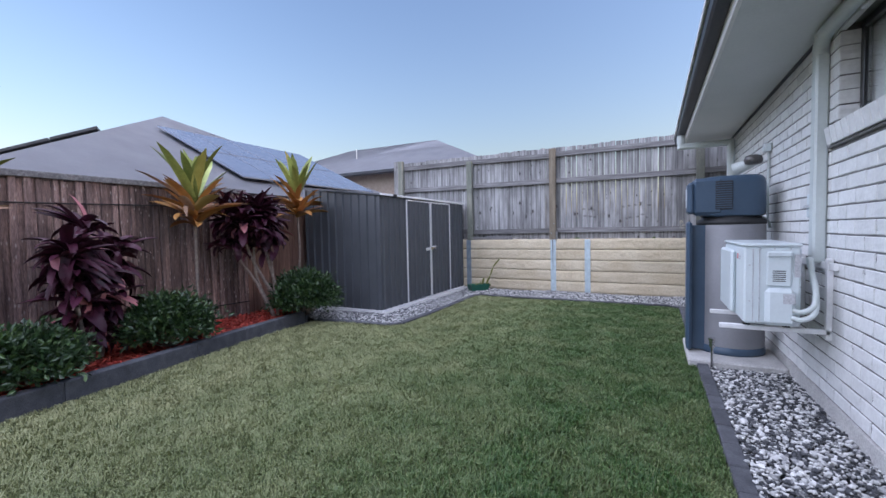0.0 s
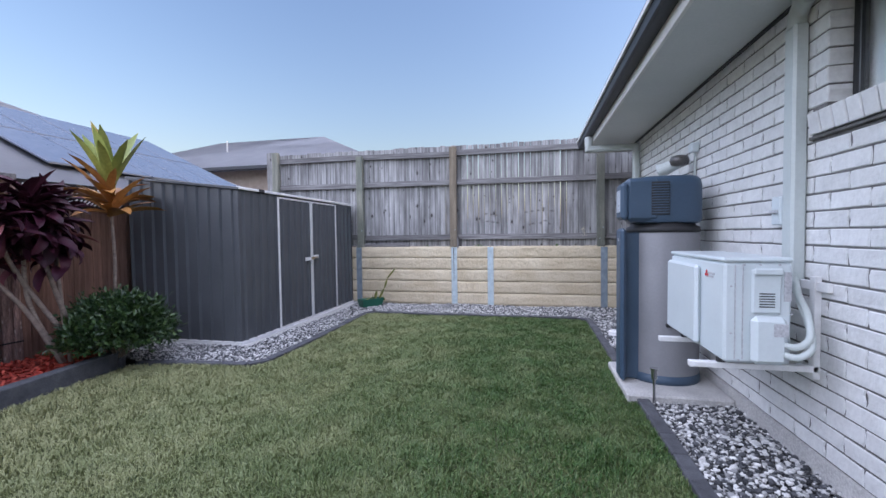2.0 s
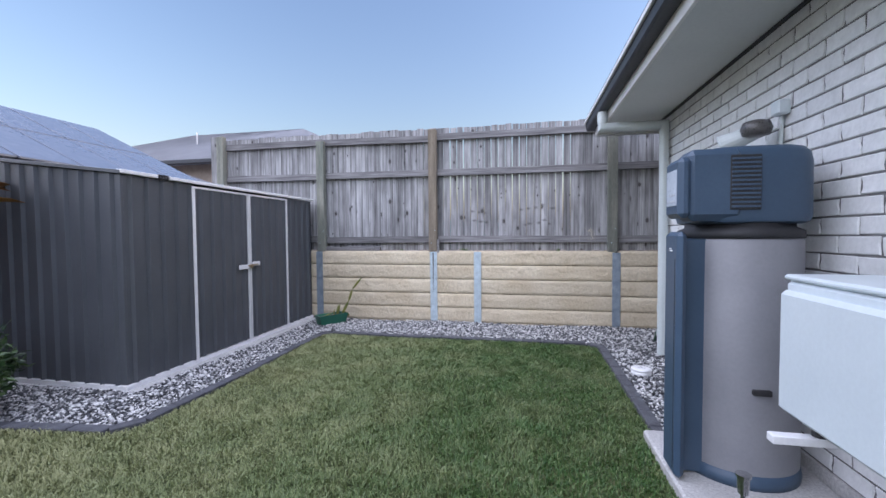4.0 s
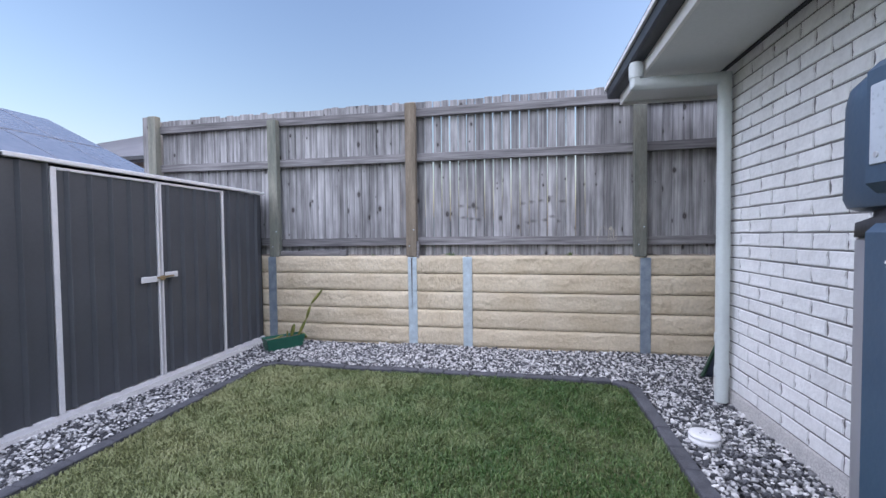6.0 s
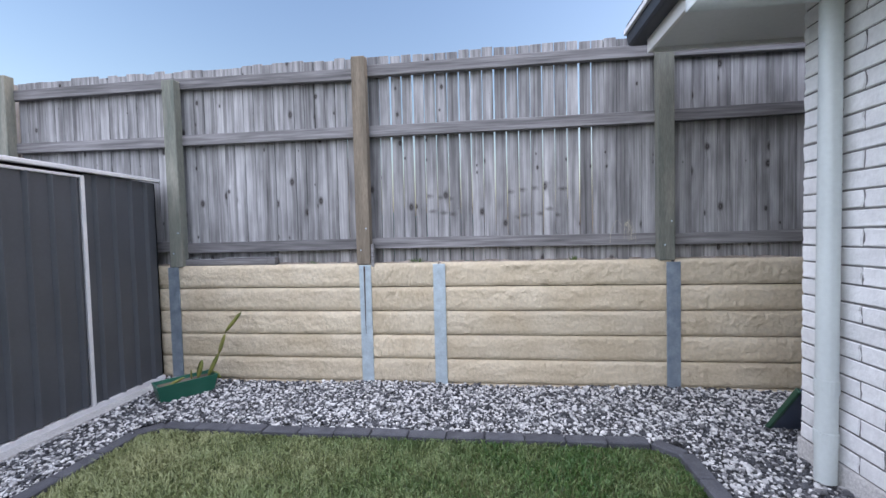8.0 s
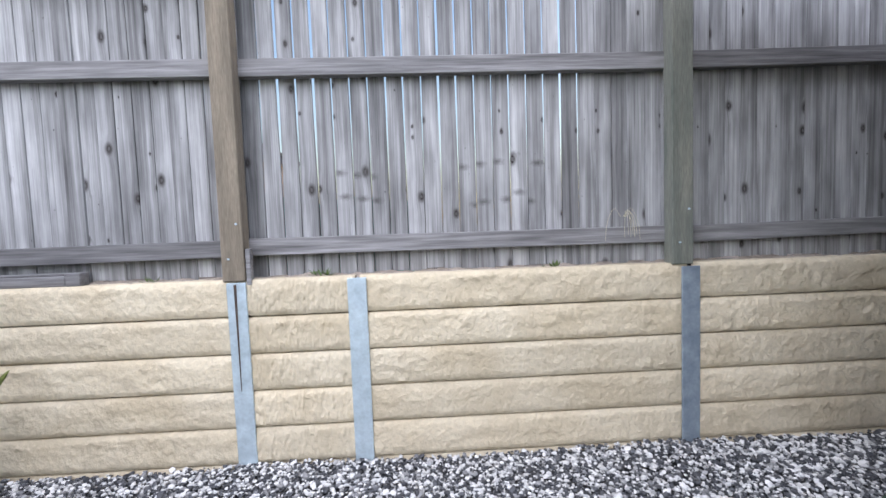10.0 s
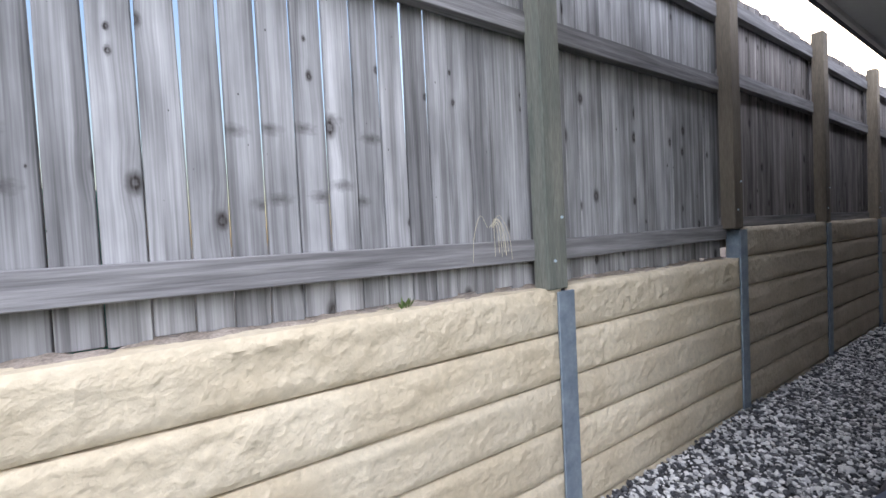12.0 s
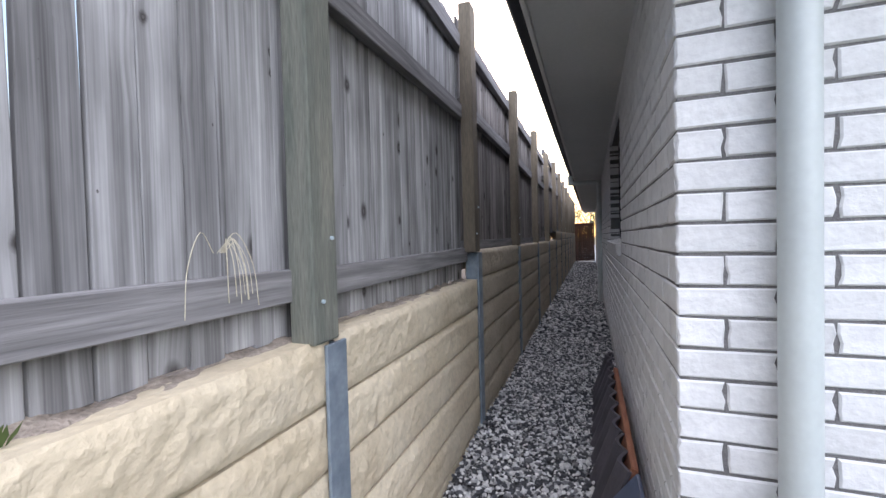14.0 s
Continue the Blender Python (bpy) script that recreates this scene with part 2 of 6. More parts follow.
M_BROWNWOOD = surf("brown_paling", (0.11, 0.072, 0.064), (0.31, 0.208, 0.18), 4, 0.85, 0.7, 22, stretch=(8, 8, 0.9), vary=0.5, fine_mix=0.5, depth=0.008, spots=(26, (0.46, 0.38, 0.34), 0.10, 0.22, (1, 1, 0.35)))
M_BROWNPLAIN = surf("brown_paling_plain", (0.14, 0.075, 0.056), (0.27, 0.155, 0.115), 4, 0.85, 0.6, 22, stretch=(8, 8, 0.4), vary=0.25, fine_mix=0.25, depth=0.006)
M_BLACKWIRE = surf("black_wire", (0.015, 0.013, 0.013), (0.03, 0.026, 0.026), 9, 0.8, 0.1)
M_CHAR = surf("charcoal_steel", (0.070, 0.076, 0.085), (0.085, 0.092, 0.102), 3, 0.45, 0.05, 50, fine_mix=0.06)
M_ZINC = surf("pale_zinc_trim", (0.70, 0.70, 0.70), (0.78, 0.78, 0.78), 9, 0.4, 0.05, 60, metal=0.0, fine_mix=0.06)
M_EDGE = surf("charcoal_paver", (0.055, 0.057, 0.066), (0.095, 0.098, 0.11), 12, 0.85, 0.5, 110, vary=0.12)
M_CONC = surf("concrete", (0.40, 0.39, 0.38), (0.52, 0.51, 0.49), 6, 0.9, 0.4, 80)
M_MULCH = islands("red_mulch", [(0, (0.20, 0.018, 0.012)), (0.6, (0.42, 0.05, 0.03)), (1, (0.55, 0.11, 0.07))], 0.85, 0.3)
M_MULCHBASE = surf("red_mulch_base", (0.12, 0.012, 0.01), (0.28, 0.035, 0.022), 30, 0.95, 0.6, 90)
M_SOFFIT = surf("soffit_paint", (0.58, 0.595, 0.58), (0.63, 0.64, 0.625), 2, 0.7, 0.1, 40, fine_mix=0.04)
M_CREAM = surf("cream_paint", (0.66, 0.655, 0.62), (0.72, 0.71, 0.68), 3, 0.4, 0.06, 50, fine_mix=0.04)
M_GUTTER = surf("dark_gutter", (0.018, 0.021, 0.028), (0.028, 0.032, 0.04), 4, 0.5, 0.05, 50, fine_mix=0.08)
M_ROOF = surf("grey_roof", (0.235, 0.24, 0.262), (0.28, 0.285, 0.31), 1.5, 0.6, 0.1, 20, fine_mix=0.07)
M_PALEWALL = surf("pale_render", (0.62, 0.60, 0.56), (0.70, 0.68, 0.64), 3, 0.8, 0.2, 30, fine_mix=0.06)


# ---- mesh helpers ----
def box(bm, x0, x1, y0, y1, z0, z1, bevel=0.0, m=None):
    r = bmesh.ops.create_cube(bm, size=1)["verts"]
    bmesh.ops.scale(bm, vec=(abs(x1 - x0), abs(y1 - y0), abs(z1 - z0)), verts=r)
    bmesh.ops.translate(bm, vec=((x0 + x1) / 2, (y0 + y1) / 2, (z0 + z1) / 2), verts=r)
    if bevel:
        es = list({e for v in r for e in v.link_edges})
        out = bmesh.ops.bevel(bm, geom=es, offset=bevel, segments=1, affect="EDGES", clamp_overlap=True)
        r = list({v for f in out["faces"] for v in f.verts} | {v for v in r if v.is_valid})
    if m is not None:
        bmesh.ops.transform(bm, matrix=m, verts=r)
    return r


def rod(bm, a, b, r0, r1=None, seg=10):
    a, b = Vector(a), Vector(b)
    d = b - a
    v = bmesh.ops.create_cone(bm, cap_ends=True, segments=seg, radius1=r0, radius2=r0 if r1 is None else r1, depth=d.length)["verts"]
    bmesh.ops.transform(bm, matrix=Matrix.Translation((a + b) / 2) @ d.to_track_quat("Z", "Y").to_matrix().to_4x4(), verts=v)
    return v


def tube(bm, pts, radius, seg=10):
    """A bent pipe through the points."""
    pts = [Vector(p) for p in pts]
    rings, up = [], Vector((0.13, 0.31, 0.94))
    for i, p in enumerate(pts):
        d = (pts[min(i + 1, len(pts) - 1)] - pts[max(i - 1, 0)]).normalized()
        s = d.cross(up).normalized()
        u = s.cross(d)
        up = u
        r = radius[i] if isinstance(radius, (list, tuple)) else radius
        rings.append([bm.verts.new(p + (s * math.cos(k * 2 * math.pi / seg) + u * math.sin(k * 2 * math.pi / seg)) * r) for k in range(seg)])
    for a, b in zip(rings, rings[1:]):
        for k in range(seg):
            bm.faces.new((a[k], a[(k + 1) % seg], b[(k + 1) % seg], b[k]))
    bm.faces.new(rings[0])
    bm.faces.new(rings[-1])
    bmesh.ops.recalc_face_normals(bm, faces=bm.faces)


def curve_pts(pts, steps=6):
    """Rounded path through the points (Catmull-Rom)."""
    p = [Vector(q) for q in pts]
    p = [p[0] * 2 - p[1]] + p + [p[-1] * 2 - p[-2]]
    out = []
    for i in range(1, len(p) - 2):
        for k in range(steps):
            t = k / steps
            out.append(0.5 * (2 * p[i] + (p[i + 1] - p[i - 1]) * t + (2 * p[i - 1] - 5 * p[i] + 4 * p[i + 1] - p[i + 2]) * t * t + (3 * p[i] - p[i - 1] - 3 * p[i + 1] + p[i + 2]) * t ** 3))
    return out + [p[-2]]


def mesh_of(name, bm, material, smooth=False):
    me = bpy.data.meshes.new(name)
    bmesh.ops.recalc_face_normals(bm, faces=bm.faces)
    bm.to_mesh(me)
    bm.free()
    me.materials.append(material)
    if smooth:
        me.shade_smooth()
    return me


def part(name, bm, material, parent=None, label="", smooth=False):
    ob = new(name, mesh_of(name, bm, material, smooth) if isinstance(bm, bmesh.types.BMesh) else bm)
    if parent is not None:
        ob.parent = parent
    return tagged(ob, label)


def piece(name, me, parent, x=0, y=0, z=0, rot=(0, 0, 0), scale=(1, 1, 1)):
    ob = new(name, me)
    ob.parent = parent
    ob.matrix_basis = Matrix.LocRotScale((x, y, z), Euler(rot), scale)
    return ob


def thing(name, label, category, group="", kind="", at=(0, 0, 0)):
    ob = new(name)
    ob.empty_display_size = 0.1
    ob.location = at
    return tagged(ob, label, category, group, kind)


def soup(name, verts, faces, material, smooth=False):
    """One mesh from arrays: faces is an (n, k) array."""
    me = bpy.data.meshes.new(name)
    n, k = faces.shape
    me.vertices.add(len(verts))
    me.vertices.foreach_set("co", verts.astype(np.float32).ravel())
    me.loops.add(n * k)
    me.loops.foreach_set("vertex_index", faces.astype(np.int32).ravel())
    me.polygons.add(n)
    me.polygons.foreach_set("loop_start", np.arange(0, n * k, k, dtype=np.int32))
    me.polygons.foreach_set("use_smooth", np.full(n, smooth))
    me.update(calc_edges=True)
    me.materials.append(material)
    return new(name, me)


def simple(name, bm, material, label, category, kind="", group="", smooth=False):
    return tagged(part(name, bm, material, None, "", smooth), label, category, group, kind)


rng = np.random.default_rng(4)

# ---- ground ----
bm = bmesh.new()
box(bm, -400, 400, -400, 400, -0.6, -0.06)
simple("ground", bm, M_SOIL, "bare brown earth under the yards", "ground", "structure")
bm = bmesh.new()
box(bm, -60, 60, 8.0, 90, -0.05, 0.99, 0.0)
bmesh.ops.subdivide_edges(bm, edges=[e for e in bm.edges if e.calc_length() > 50], cuts=60, use_grid_fill=True)
simple("raised_ground", bm, M_SOIL, "raised soil of the yard behind the retaining wall", "ground", "structure")

LAWN = [(-3.86, -4.0), (-3.83, 0.6), (-3.90, 1.4), (-4.05, 2.5), (-4.13, 3.1), (-4.22, 4.22), (-3.6, 4.30), (-3.05, 4.36), (-2.93, 4.5), (-2.91, 5.5), (-2.93, 7.03), (0.30, 7.03), (0.305, -4.0)]


def inside(px, py, poly):
    r = np.zeros(len(px), bool)
    for (x0, y0), (x1, y1) in zip(poly, poly[1:] + poly[:1]):
        c = (y0 > py) != (y1 > py)
        with np.errstate(divide="ignore", invalid="ignore"):
            r ^= c & (px < (x1 - x0) * (py - y0) / (y1 - y0) + x0)
    return r


def slab(name, poly, z0, z1, material, label, category, kind="structure"):
    b = bmesh.new()
    f = b.faces.new([b.verts.new((x, y, z0)) for x, y in poly])
    e = bmesh.ops.extrude_face_region(b, geom=[f])["geom"]
    bmesh.ops.translate(b, vec=(0, 0, z1 - z0), verts=[v for v in e if isinstance(v, bmesh.types.BMVert)])
    return simple(name, b, material, label, category, kind)


lawn = slab("lawn", LAWN, -0.055, -0.01, M_TURF, "soil and thatch under the mown lawn", "lawn")

# ---- gravel beds ----
BACK = [(-3.47, 7.12), (0.40, 7.12), (0.40, 6.9), (0.94, 6.9), (0.94, 7.95), (-3.6, 7.95), (-3.6, 7.9), (-3.47, 7.9)]
SIDE = [(-5.0, 4.30), (-3.6, 4.38), (-3.1, 4.44), (-3.02, 4.55), (-3.0, 5.5), (-3.02, 7.12), (-3.47, 7.12), (-3.47, 4.95), (-5.0, 4.95)]
RIGHT = [(0.39, -4.0), (0.95, -4.0), (0.95, 6.9), (0.39, 6.9)]
PASSAGE = [(0.94, 7.0), (21.6, 7.0), (21.6, 7.95), (0.94, 7.95)]
for nm, pl in (("gravel_bed", BACK), ("gravel_bed", SIDE), ("gravel_bed", RIGHT), ("gravel_bed", PASSAGE)):
    slab(nm, pl, -0.055, -0.012, M_GRAVELBASE, "grey sand under the pebbles", "gravel bed")

# ---- lawn and garden edging ----
edging = thing("lawn_edging", "row of charcoal concrete pavers edging the lawn, set flush", "edging", kind="structure")
bm = bmesh.new()
box(bm, -0.116, 0.116, -0.042, 0.042, -0.05, 0.022, 0.006)
ME_EDGE = mesh_of("paver", bm, M_EDGE)


def edge_run(points):
    for (x0, y0), (x1, y1) in zip(points, points[1:]):
        d = math.hypot(x1 - x0, y1 - y0)
        n = max(1, round(d / 0.238))
        for i in range(n):
            t = (i + 0.5) / n
            piece("paver", ME_EDGE, edging, x0 + (x1 - x0) * t, y0 + (y1 - y0) * t, random.uniform(-0.003, 0.003), (0, 0, math.atan2(y1 - y0, x1 - x0) + random.uniform(-0.012, 0.012)), (d / n / 0.238, 1, 1))


edge_run([(0.347, -4.0), (0.347, 6.95), (0.23, 7.075)])
edge_run([(0.20, 7.075), (-2.86, 7.075), (-2.965, 6.95), (-2.955, 5.5), (-2.975, 4.56), (-3.09, 4.40), (-3.6, 4.34), (-4.2, 4.26)])

bed_edge = thing("garden_edging", "raised charcoal concrete edging round the planted bed", "edging", kind="structure")
bm = bmesh.new()
box(bm, -0.197, 0.197, -0.05, 0.05, -0.05, 0.15, 0.008)
ME_BED = mesh_of("edging_block", bm, M_EDGE)
BEDLINE = [(-3.90, -4.0), (-3.88, 0.6), (-3.95, 1.4), (-4.10, 2.5), (-4.18, 3.1), (-4.29, 4.1), (-4.42, 4.26), (-4.95, 4.28)]
for (x0, y0), (x1, y1) in zip(BEDLINE, BEDLINE[1:]):
    d = math.hypot(x1 - x0, y1 - y0)
    n = max(1, round(d / 1.3))
    for i in range(n):
        t = (i + 0.5) / n
        piece("edging_block", ME_BED, bed_edge, x0 + (x1 - x0) * t, y0 + (y1 - y0) * t, random.uniform(-0.006, 0.006), (0, 0, math.atan2(y1 - y0, x1 - x0)), (d / n / 0.395, 1, 1))
BED = [(-5.08, -4.0), (-3.94, -4.0), (-3.92, 0.6), (-3.99, 1.4), (-4.14, 2.5), (-4.22, 3.1), (-4.33, 4.08), (-4.45, 4.24), (-5.08, 4.24)]
slab("garden_bed", BED, -0.05, 0.09, M_MULCHBASE, "red wood mulch in the planted bed", "garden bed")

M_DIRT = surf("dusty_soil", (0.25, 0.205, 0.165), (0.42, 0.355, 0.295), 14, 0.95, 0.7, 120, fine_mix=0.3)
# ---- retaining wall ----
retaining = thing("retaining_wall", "retaining wall of sandstone-coloured concrete sleepers between galvanised posts", "wall", kind="structure")


def sleeper_mesh(seed):
    """A 1 m long sleeper with a split-stone face and plain chamfered margins; it is stretched to its bay."""
    nx, nz = 120, 12
    vs, fs = [], []
    for j in range(nz + 1):
        for i in range(nx + 1):
            u, v = i / nx, j / nz
            band = min(1.0, 0.35 + min(abs(u - c) for c in (0.27, 0.52, 0.79)) * 60)
            edge = min(u * 30, (1 - u) * 30, v * 9.0, (1 - v) * 9.0, 1.0)
            nn = noise.fractal(Vector((u * 14 + seed * 9, v * 2.6, seed)), 0.9, 2.1, 4) * 0.7 + noise.fractal(Vector((u * 46 + seed * 5, v * 6.5, seed + 3)), 0.9, 2.1, 3) * 0.75
            step = noise.cell(Vector((u * 7 + nn * 0.9 + seed, v * 1.3 + seed, 0.5))) * 0.5
            d = edge * (0.011 + band * (0.003 + 0.008 * nn + 0.005 * step))
            vs.append((u, -max(d, 0.0), 0.004 + v * 0.192))
    for j in range(nz):
        for i in range(nx):
            a = j * (nx + 1) + i
            fs.append((a, a + 1, a + nx + 2, a + nx + 1))
    k = len(vs)
    vs += [(0, 0.09, 0.004), (1, 0.09, 0.004), (1, 0.09, 0.196), (0, 0.09, 0.196)]
    t0 = nz * (nx + 1)
    fs += [tuple(range(t0, t0 + nx + 1)) + (k + 2, k + 3), tuple(reversed(range(0, nx + 1))) + (k, k + 1), (k, k + 3, k + 2, k + 1)]
    me = bpy.data.meshes.new("sleeper")
    me.from_pydata(vs, [], fs)
    me.materials.append(M_SLEEPER)
    me.shade_smooth()
    me.set_sharp_from_angle(angle=radians(50))
    return me


SLEEPERS = [sleeper_mesh(s) for s in range(1, 6)]
SHADED_SLEEPERS = [me.copy() for me in SLEEPERS]
for me in SHADED_SLEEPERS:
    me.materials[0] = M_SLEEPER_SHADED
STEEL = [-5.28, -3.475, -1.73, -1.11, 0.70, 2.42, 4.15, 5.88, 7.61, 9.34, 11.07, 12.8, 14.53, 16.26, 18.0, 19.7, 21.4]
for i, (a, b) in enumerate(zip(STEEL, STEEL[1:])):
    rows = 5 if b < 2.5 else (6 if b < 10 else 7)
    for k in range(-1, rows):
        piece("sleeper", (SLEEPERS if b < 2.5 else SHADED_SLEEPERS)[(i * 3 + k * 2) % 5], retaining, a + 0.012, 7.968, 0.01 + 0.2 * k, (0, 0, 0), (b - a - 0.024, 1, 1))
bm = bmesh.new()
box(bm, -0.05, 0.05, 7.945, 7.957, -0.1, 1.0, 0.002)
box(bm, -0.004, 0.004, 7.957, 8.05, -0.1, 1.0)
ME_H = mesh_of("steel_post", bm, M_GALV)
# steel colour darkened for soil and for the shade on differently turned posts
ME_H_SHADED = ME_H.copy()
ME_H_SHADED.materials[0] = surf("shaded_galvanised_steel", (0.20, 0.25, 0.30), (0.32, 0.38, 0.43), 14, 0.55, 0.1, 60, metal=0.4, fine_mix=0.12)
for i, x in enumerate(STEEL):
    piece("steel_post", ME_H if -3 < x < 0 else ME_H_SHADED, retaining, x, 0, random.uniform(-0.012, 0.0), (0, random.uniform(-0.004, 0.004), 0), (1, 1, 1 if x < 2 else (1.2 if x < 10 else 1.4)))

# ---- paling fence on the wall ----
fence = thing("paling_fence", "weathered grey timber paling fence standing on the retaining wall", "fence", kind="structure")
POSTS = [(-5.13, 2.78), (-3.44, 2.63), (-1.742, 2.71), (0.652, 2.64), (2.36, 2.84), (4.12, 2.84), (5.86, 2.83), (7.58, 2.83), (9.3, 2.95), (11.05, 2.95), (12.8, 2.95), (14.5, 2.95), (16.25, 2.95), (18.0, 2.95), (19.7, 2.95), (21.4, 2.95)]
bm = bmesh.new()
box(bm, -0.058, 0.058, 7.945, 8.028, 0, 1, 0.004)
ME_POST = mesh_of("post", bm, M_POST)
ME_POST_BROWN = ME_POST.copy()
ME_POST_BROWN.materials[0] = M_POST_BROWN
for x, top in POSTS:
    base = 1.0 if x < 2 else 1.2 if x < 9 else 1.4
    piece("post", ME_POST_BROWN if -2 < x < -1 or x > 2 else ME_POST, fence, x, 0, base, (0, random.uniform(-0.006, 0.006), 0), (1, 1, top - base))
bm = bmesh.new()
box(bm, 0, 1, 8.018, 8.068, -0.046, 0.046, 0.003)
ME_RAIL = mesh_of("rail", bm, M_RAIL)
for (a, ta), (b, tb) in zip(POSTS, POSTS[1:]):
    up = 0.0 if b < 2.5 else (0.07 if b < 9.0 else 0.25)
    for zr in (1.165, 2.125, 2.61):
        j0, j1 = random.uniform(-0.015, 0.015), random.uniform(-0.015, 0.015)
        piece("rail", ME_RAIL, fence, a, 0, zr + up + j0, (0, -math.atan2(j1 - j0, b - a), 0), (b - a, 1, 1))


def paling(w, h, taper=0.0, gap=0.0, wood=0):
    b = bmesh.new()
    box(b, -w / 2, w / 2, 0, 0.014, 0, h, 0.002)
    bmesh.ops.subdivide_edges(b, edges=[e for e in b.edges if e.calc_length() > 0.5], cuts=7)
    for v in b.verts:
        v.co.x *= 0.955 if v.co.y < 0.007 else 1.0
        v.co.x *= 1 - gap / w * min(max((v.co.z - 0.45) / 0.4, 0), 1)
        v.co.x += 0.001 * math.sin(v.co.z * 2.1 + taper)
        v.co.y += 0.0015 * math.sin(v.co.z * 1.7 + taper * 3)
    return mesh_of("paling", b, WOODS[wood])


OPEN = [paling(0.0955, 1.74, 0.0, 0.009), paling(0.096, 1.74, 0.4, 0.004), paling(0.0955, 1.74, 0.2, 0.011)]
KNOTTY = [paling(0.0955, 1.74, 0.1, 0.004, 1), paling(0.0955, 1.74, 0.3, 0.004, 2)]
PALINGS = [paling(0.0952, 1.74, 0.0), paling(0.096, 1.74, 1.5), paling(0.0948, 1.74, 3.1), paling(0.0955, 1.74, 4.4)]
STAIN_SHADE_PALINGS = [me.copy() for me in PALINGS]
for me in STAIN_SHADE_PALINGS:
    me.materials[0] = M_WOOD_STAIN_SHADE
x = -5.05
while x < 21.3:
    up = 0.0 if x < 2.4 else (0.07 if x < 9.3 else 0.25)
    slit = 0.0967 if -1.65 < x < 0.12 else (0.0966 if random.random() < 0.25 and x < -1.65 else 0.0938)
    piece("paling", KNOTTY[0] if -0.55 < x < -0.08 else KNOTTY[1] if -1.19 < x < -0.95 else random.choice(OPEN if -1.6 < x < 0.12 else PALINGS if x < 2.4 else STAIN_SHADE_PALINGS), fence, x, 8.072 + random.uniform(0, 0.006 if x < 0.12 else 0.002), 1.01 + up + random.uniform(-0.012, 0.012), (0, random.uniform(-1, 1) * (0.0016 if x < 0.12 else 0.0005), random.uniform(-0.03, 0.03)), (1, 1, 1))
    x += slit
bm = bmesh.new()
rod(bm, (0, 7.938, 0), (0, 7.946, 0), 0.006, seg=8)
ME_BOLT = mesh_of("bolt", bm, M_GALV)
for x, top in POSTS:
    base = 1.0 if x < 2 else 1.2 if x < 9 else 1.4
    for dx, dz in ((-0.02, 0.12), (0.03, 0.30)):
        piece("bolt", ME_BOLT, fence, x + dx, 0, base + dz)
for bx in (-1.668, -3.50):
    bm = bmesh.new()
    box(bm, bx - 0.012, bx + 0.012, 7.952, 7.99, 0.98, 1.17, 0.002)
    part("steel_bracket", bm, M_RAIL, retaining, "grey packing stub beside the timber post")
# dark wedge painted on for the shadowed gap between this post's two flanges
bm = bmesh.new()
for v in box(bm, -0.5, 0.5, 7.9425, 7.9455, 0.42, 0.985):
    v.co.x = -1.738 + v.co.x * (0.014 if v.co.z > 0.7 else 0.003)
part("rust_streak", bm, surf("flange_gap_brown", (0.05, 0.035, 0.028), (0.10, 0.07, 0.055), 12, 0.9, 0.3), retaining, "dark brown wedge drawn for the gap between the post flanges")
# loose soil along the fence foot
nx, ny = 520, 6
vs, fs = [], []
for j in range(ny + 1):
    for i in range(nx + 1):
        u, v = -4.9 + i * 7.3 / nx, j / ny
        h = noise.fractal(Vector((u * 9, v * 2, 3.3)), 0.9, 2.0, 4)
        vs.append((u, 7.985 + 0.012 * noise.noise(Vector((u * 6, 0, 1))) + v * 0.10, 0.995 + 0.018 * v ** 0.7 + 0.016 * max(h, -0.5) * (0.3 + v)))
for j in range(ny):
    for i in range(nx):
        a = j * (nx + 1) + i
        fs.append((a, a + 1, a + nx + 2, a + nx + 1))
me = bpy.data.meshes.new("soil_strip")
me.from_pydata(vs, [], fs)
me.materials.append(M_DIRT)
me.shade_smooth()
tagged(new("soil_strip", me), "dusty brown soil spilling over the top of the wall", "soil", "", "structure")
# the fence turns away at its west end
side_fence = thing("side_paling_fence", "grey paling fence running away from the corner post", "fence", kind="structure")
for i in range(12):
    piece("paling", PALINGS[i % 4], side_fence, -5.2, 8.15 + i * 0.099, 1.03 + random.uniform(-0.01, 0.02), (0, 0, math.pi / 2 + random.uniform(-0.03, 0.03)), (1, 1, 1.0))
piece("post", ME_POST, side_fence, -5.13, 0.9, 1.0, (0, 0, 0), (1, 1, 1.68))

bm = bmesh.new()
box(bm, -5.35, -5.20, 8.03, 8.06, 1.0, 2.80, 0.004)
part("end_board", bm, M_WOOD, side_fence)

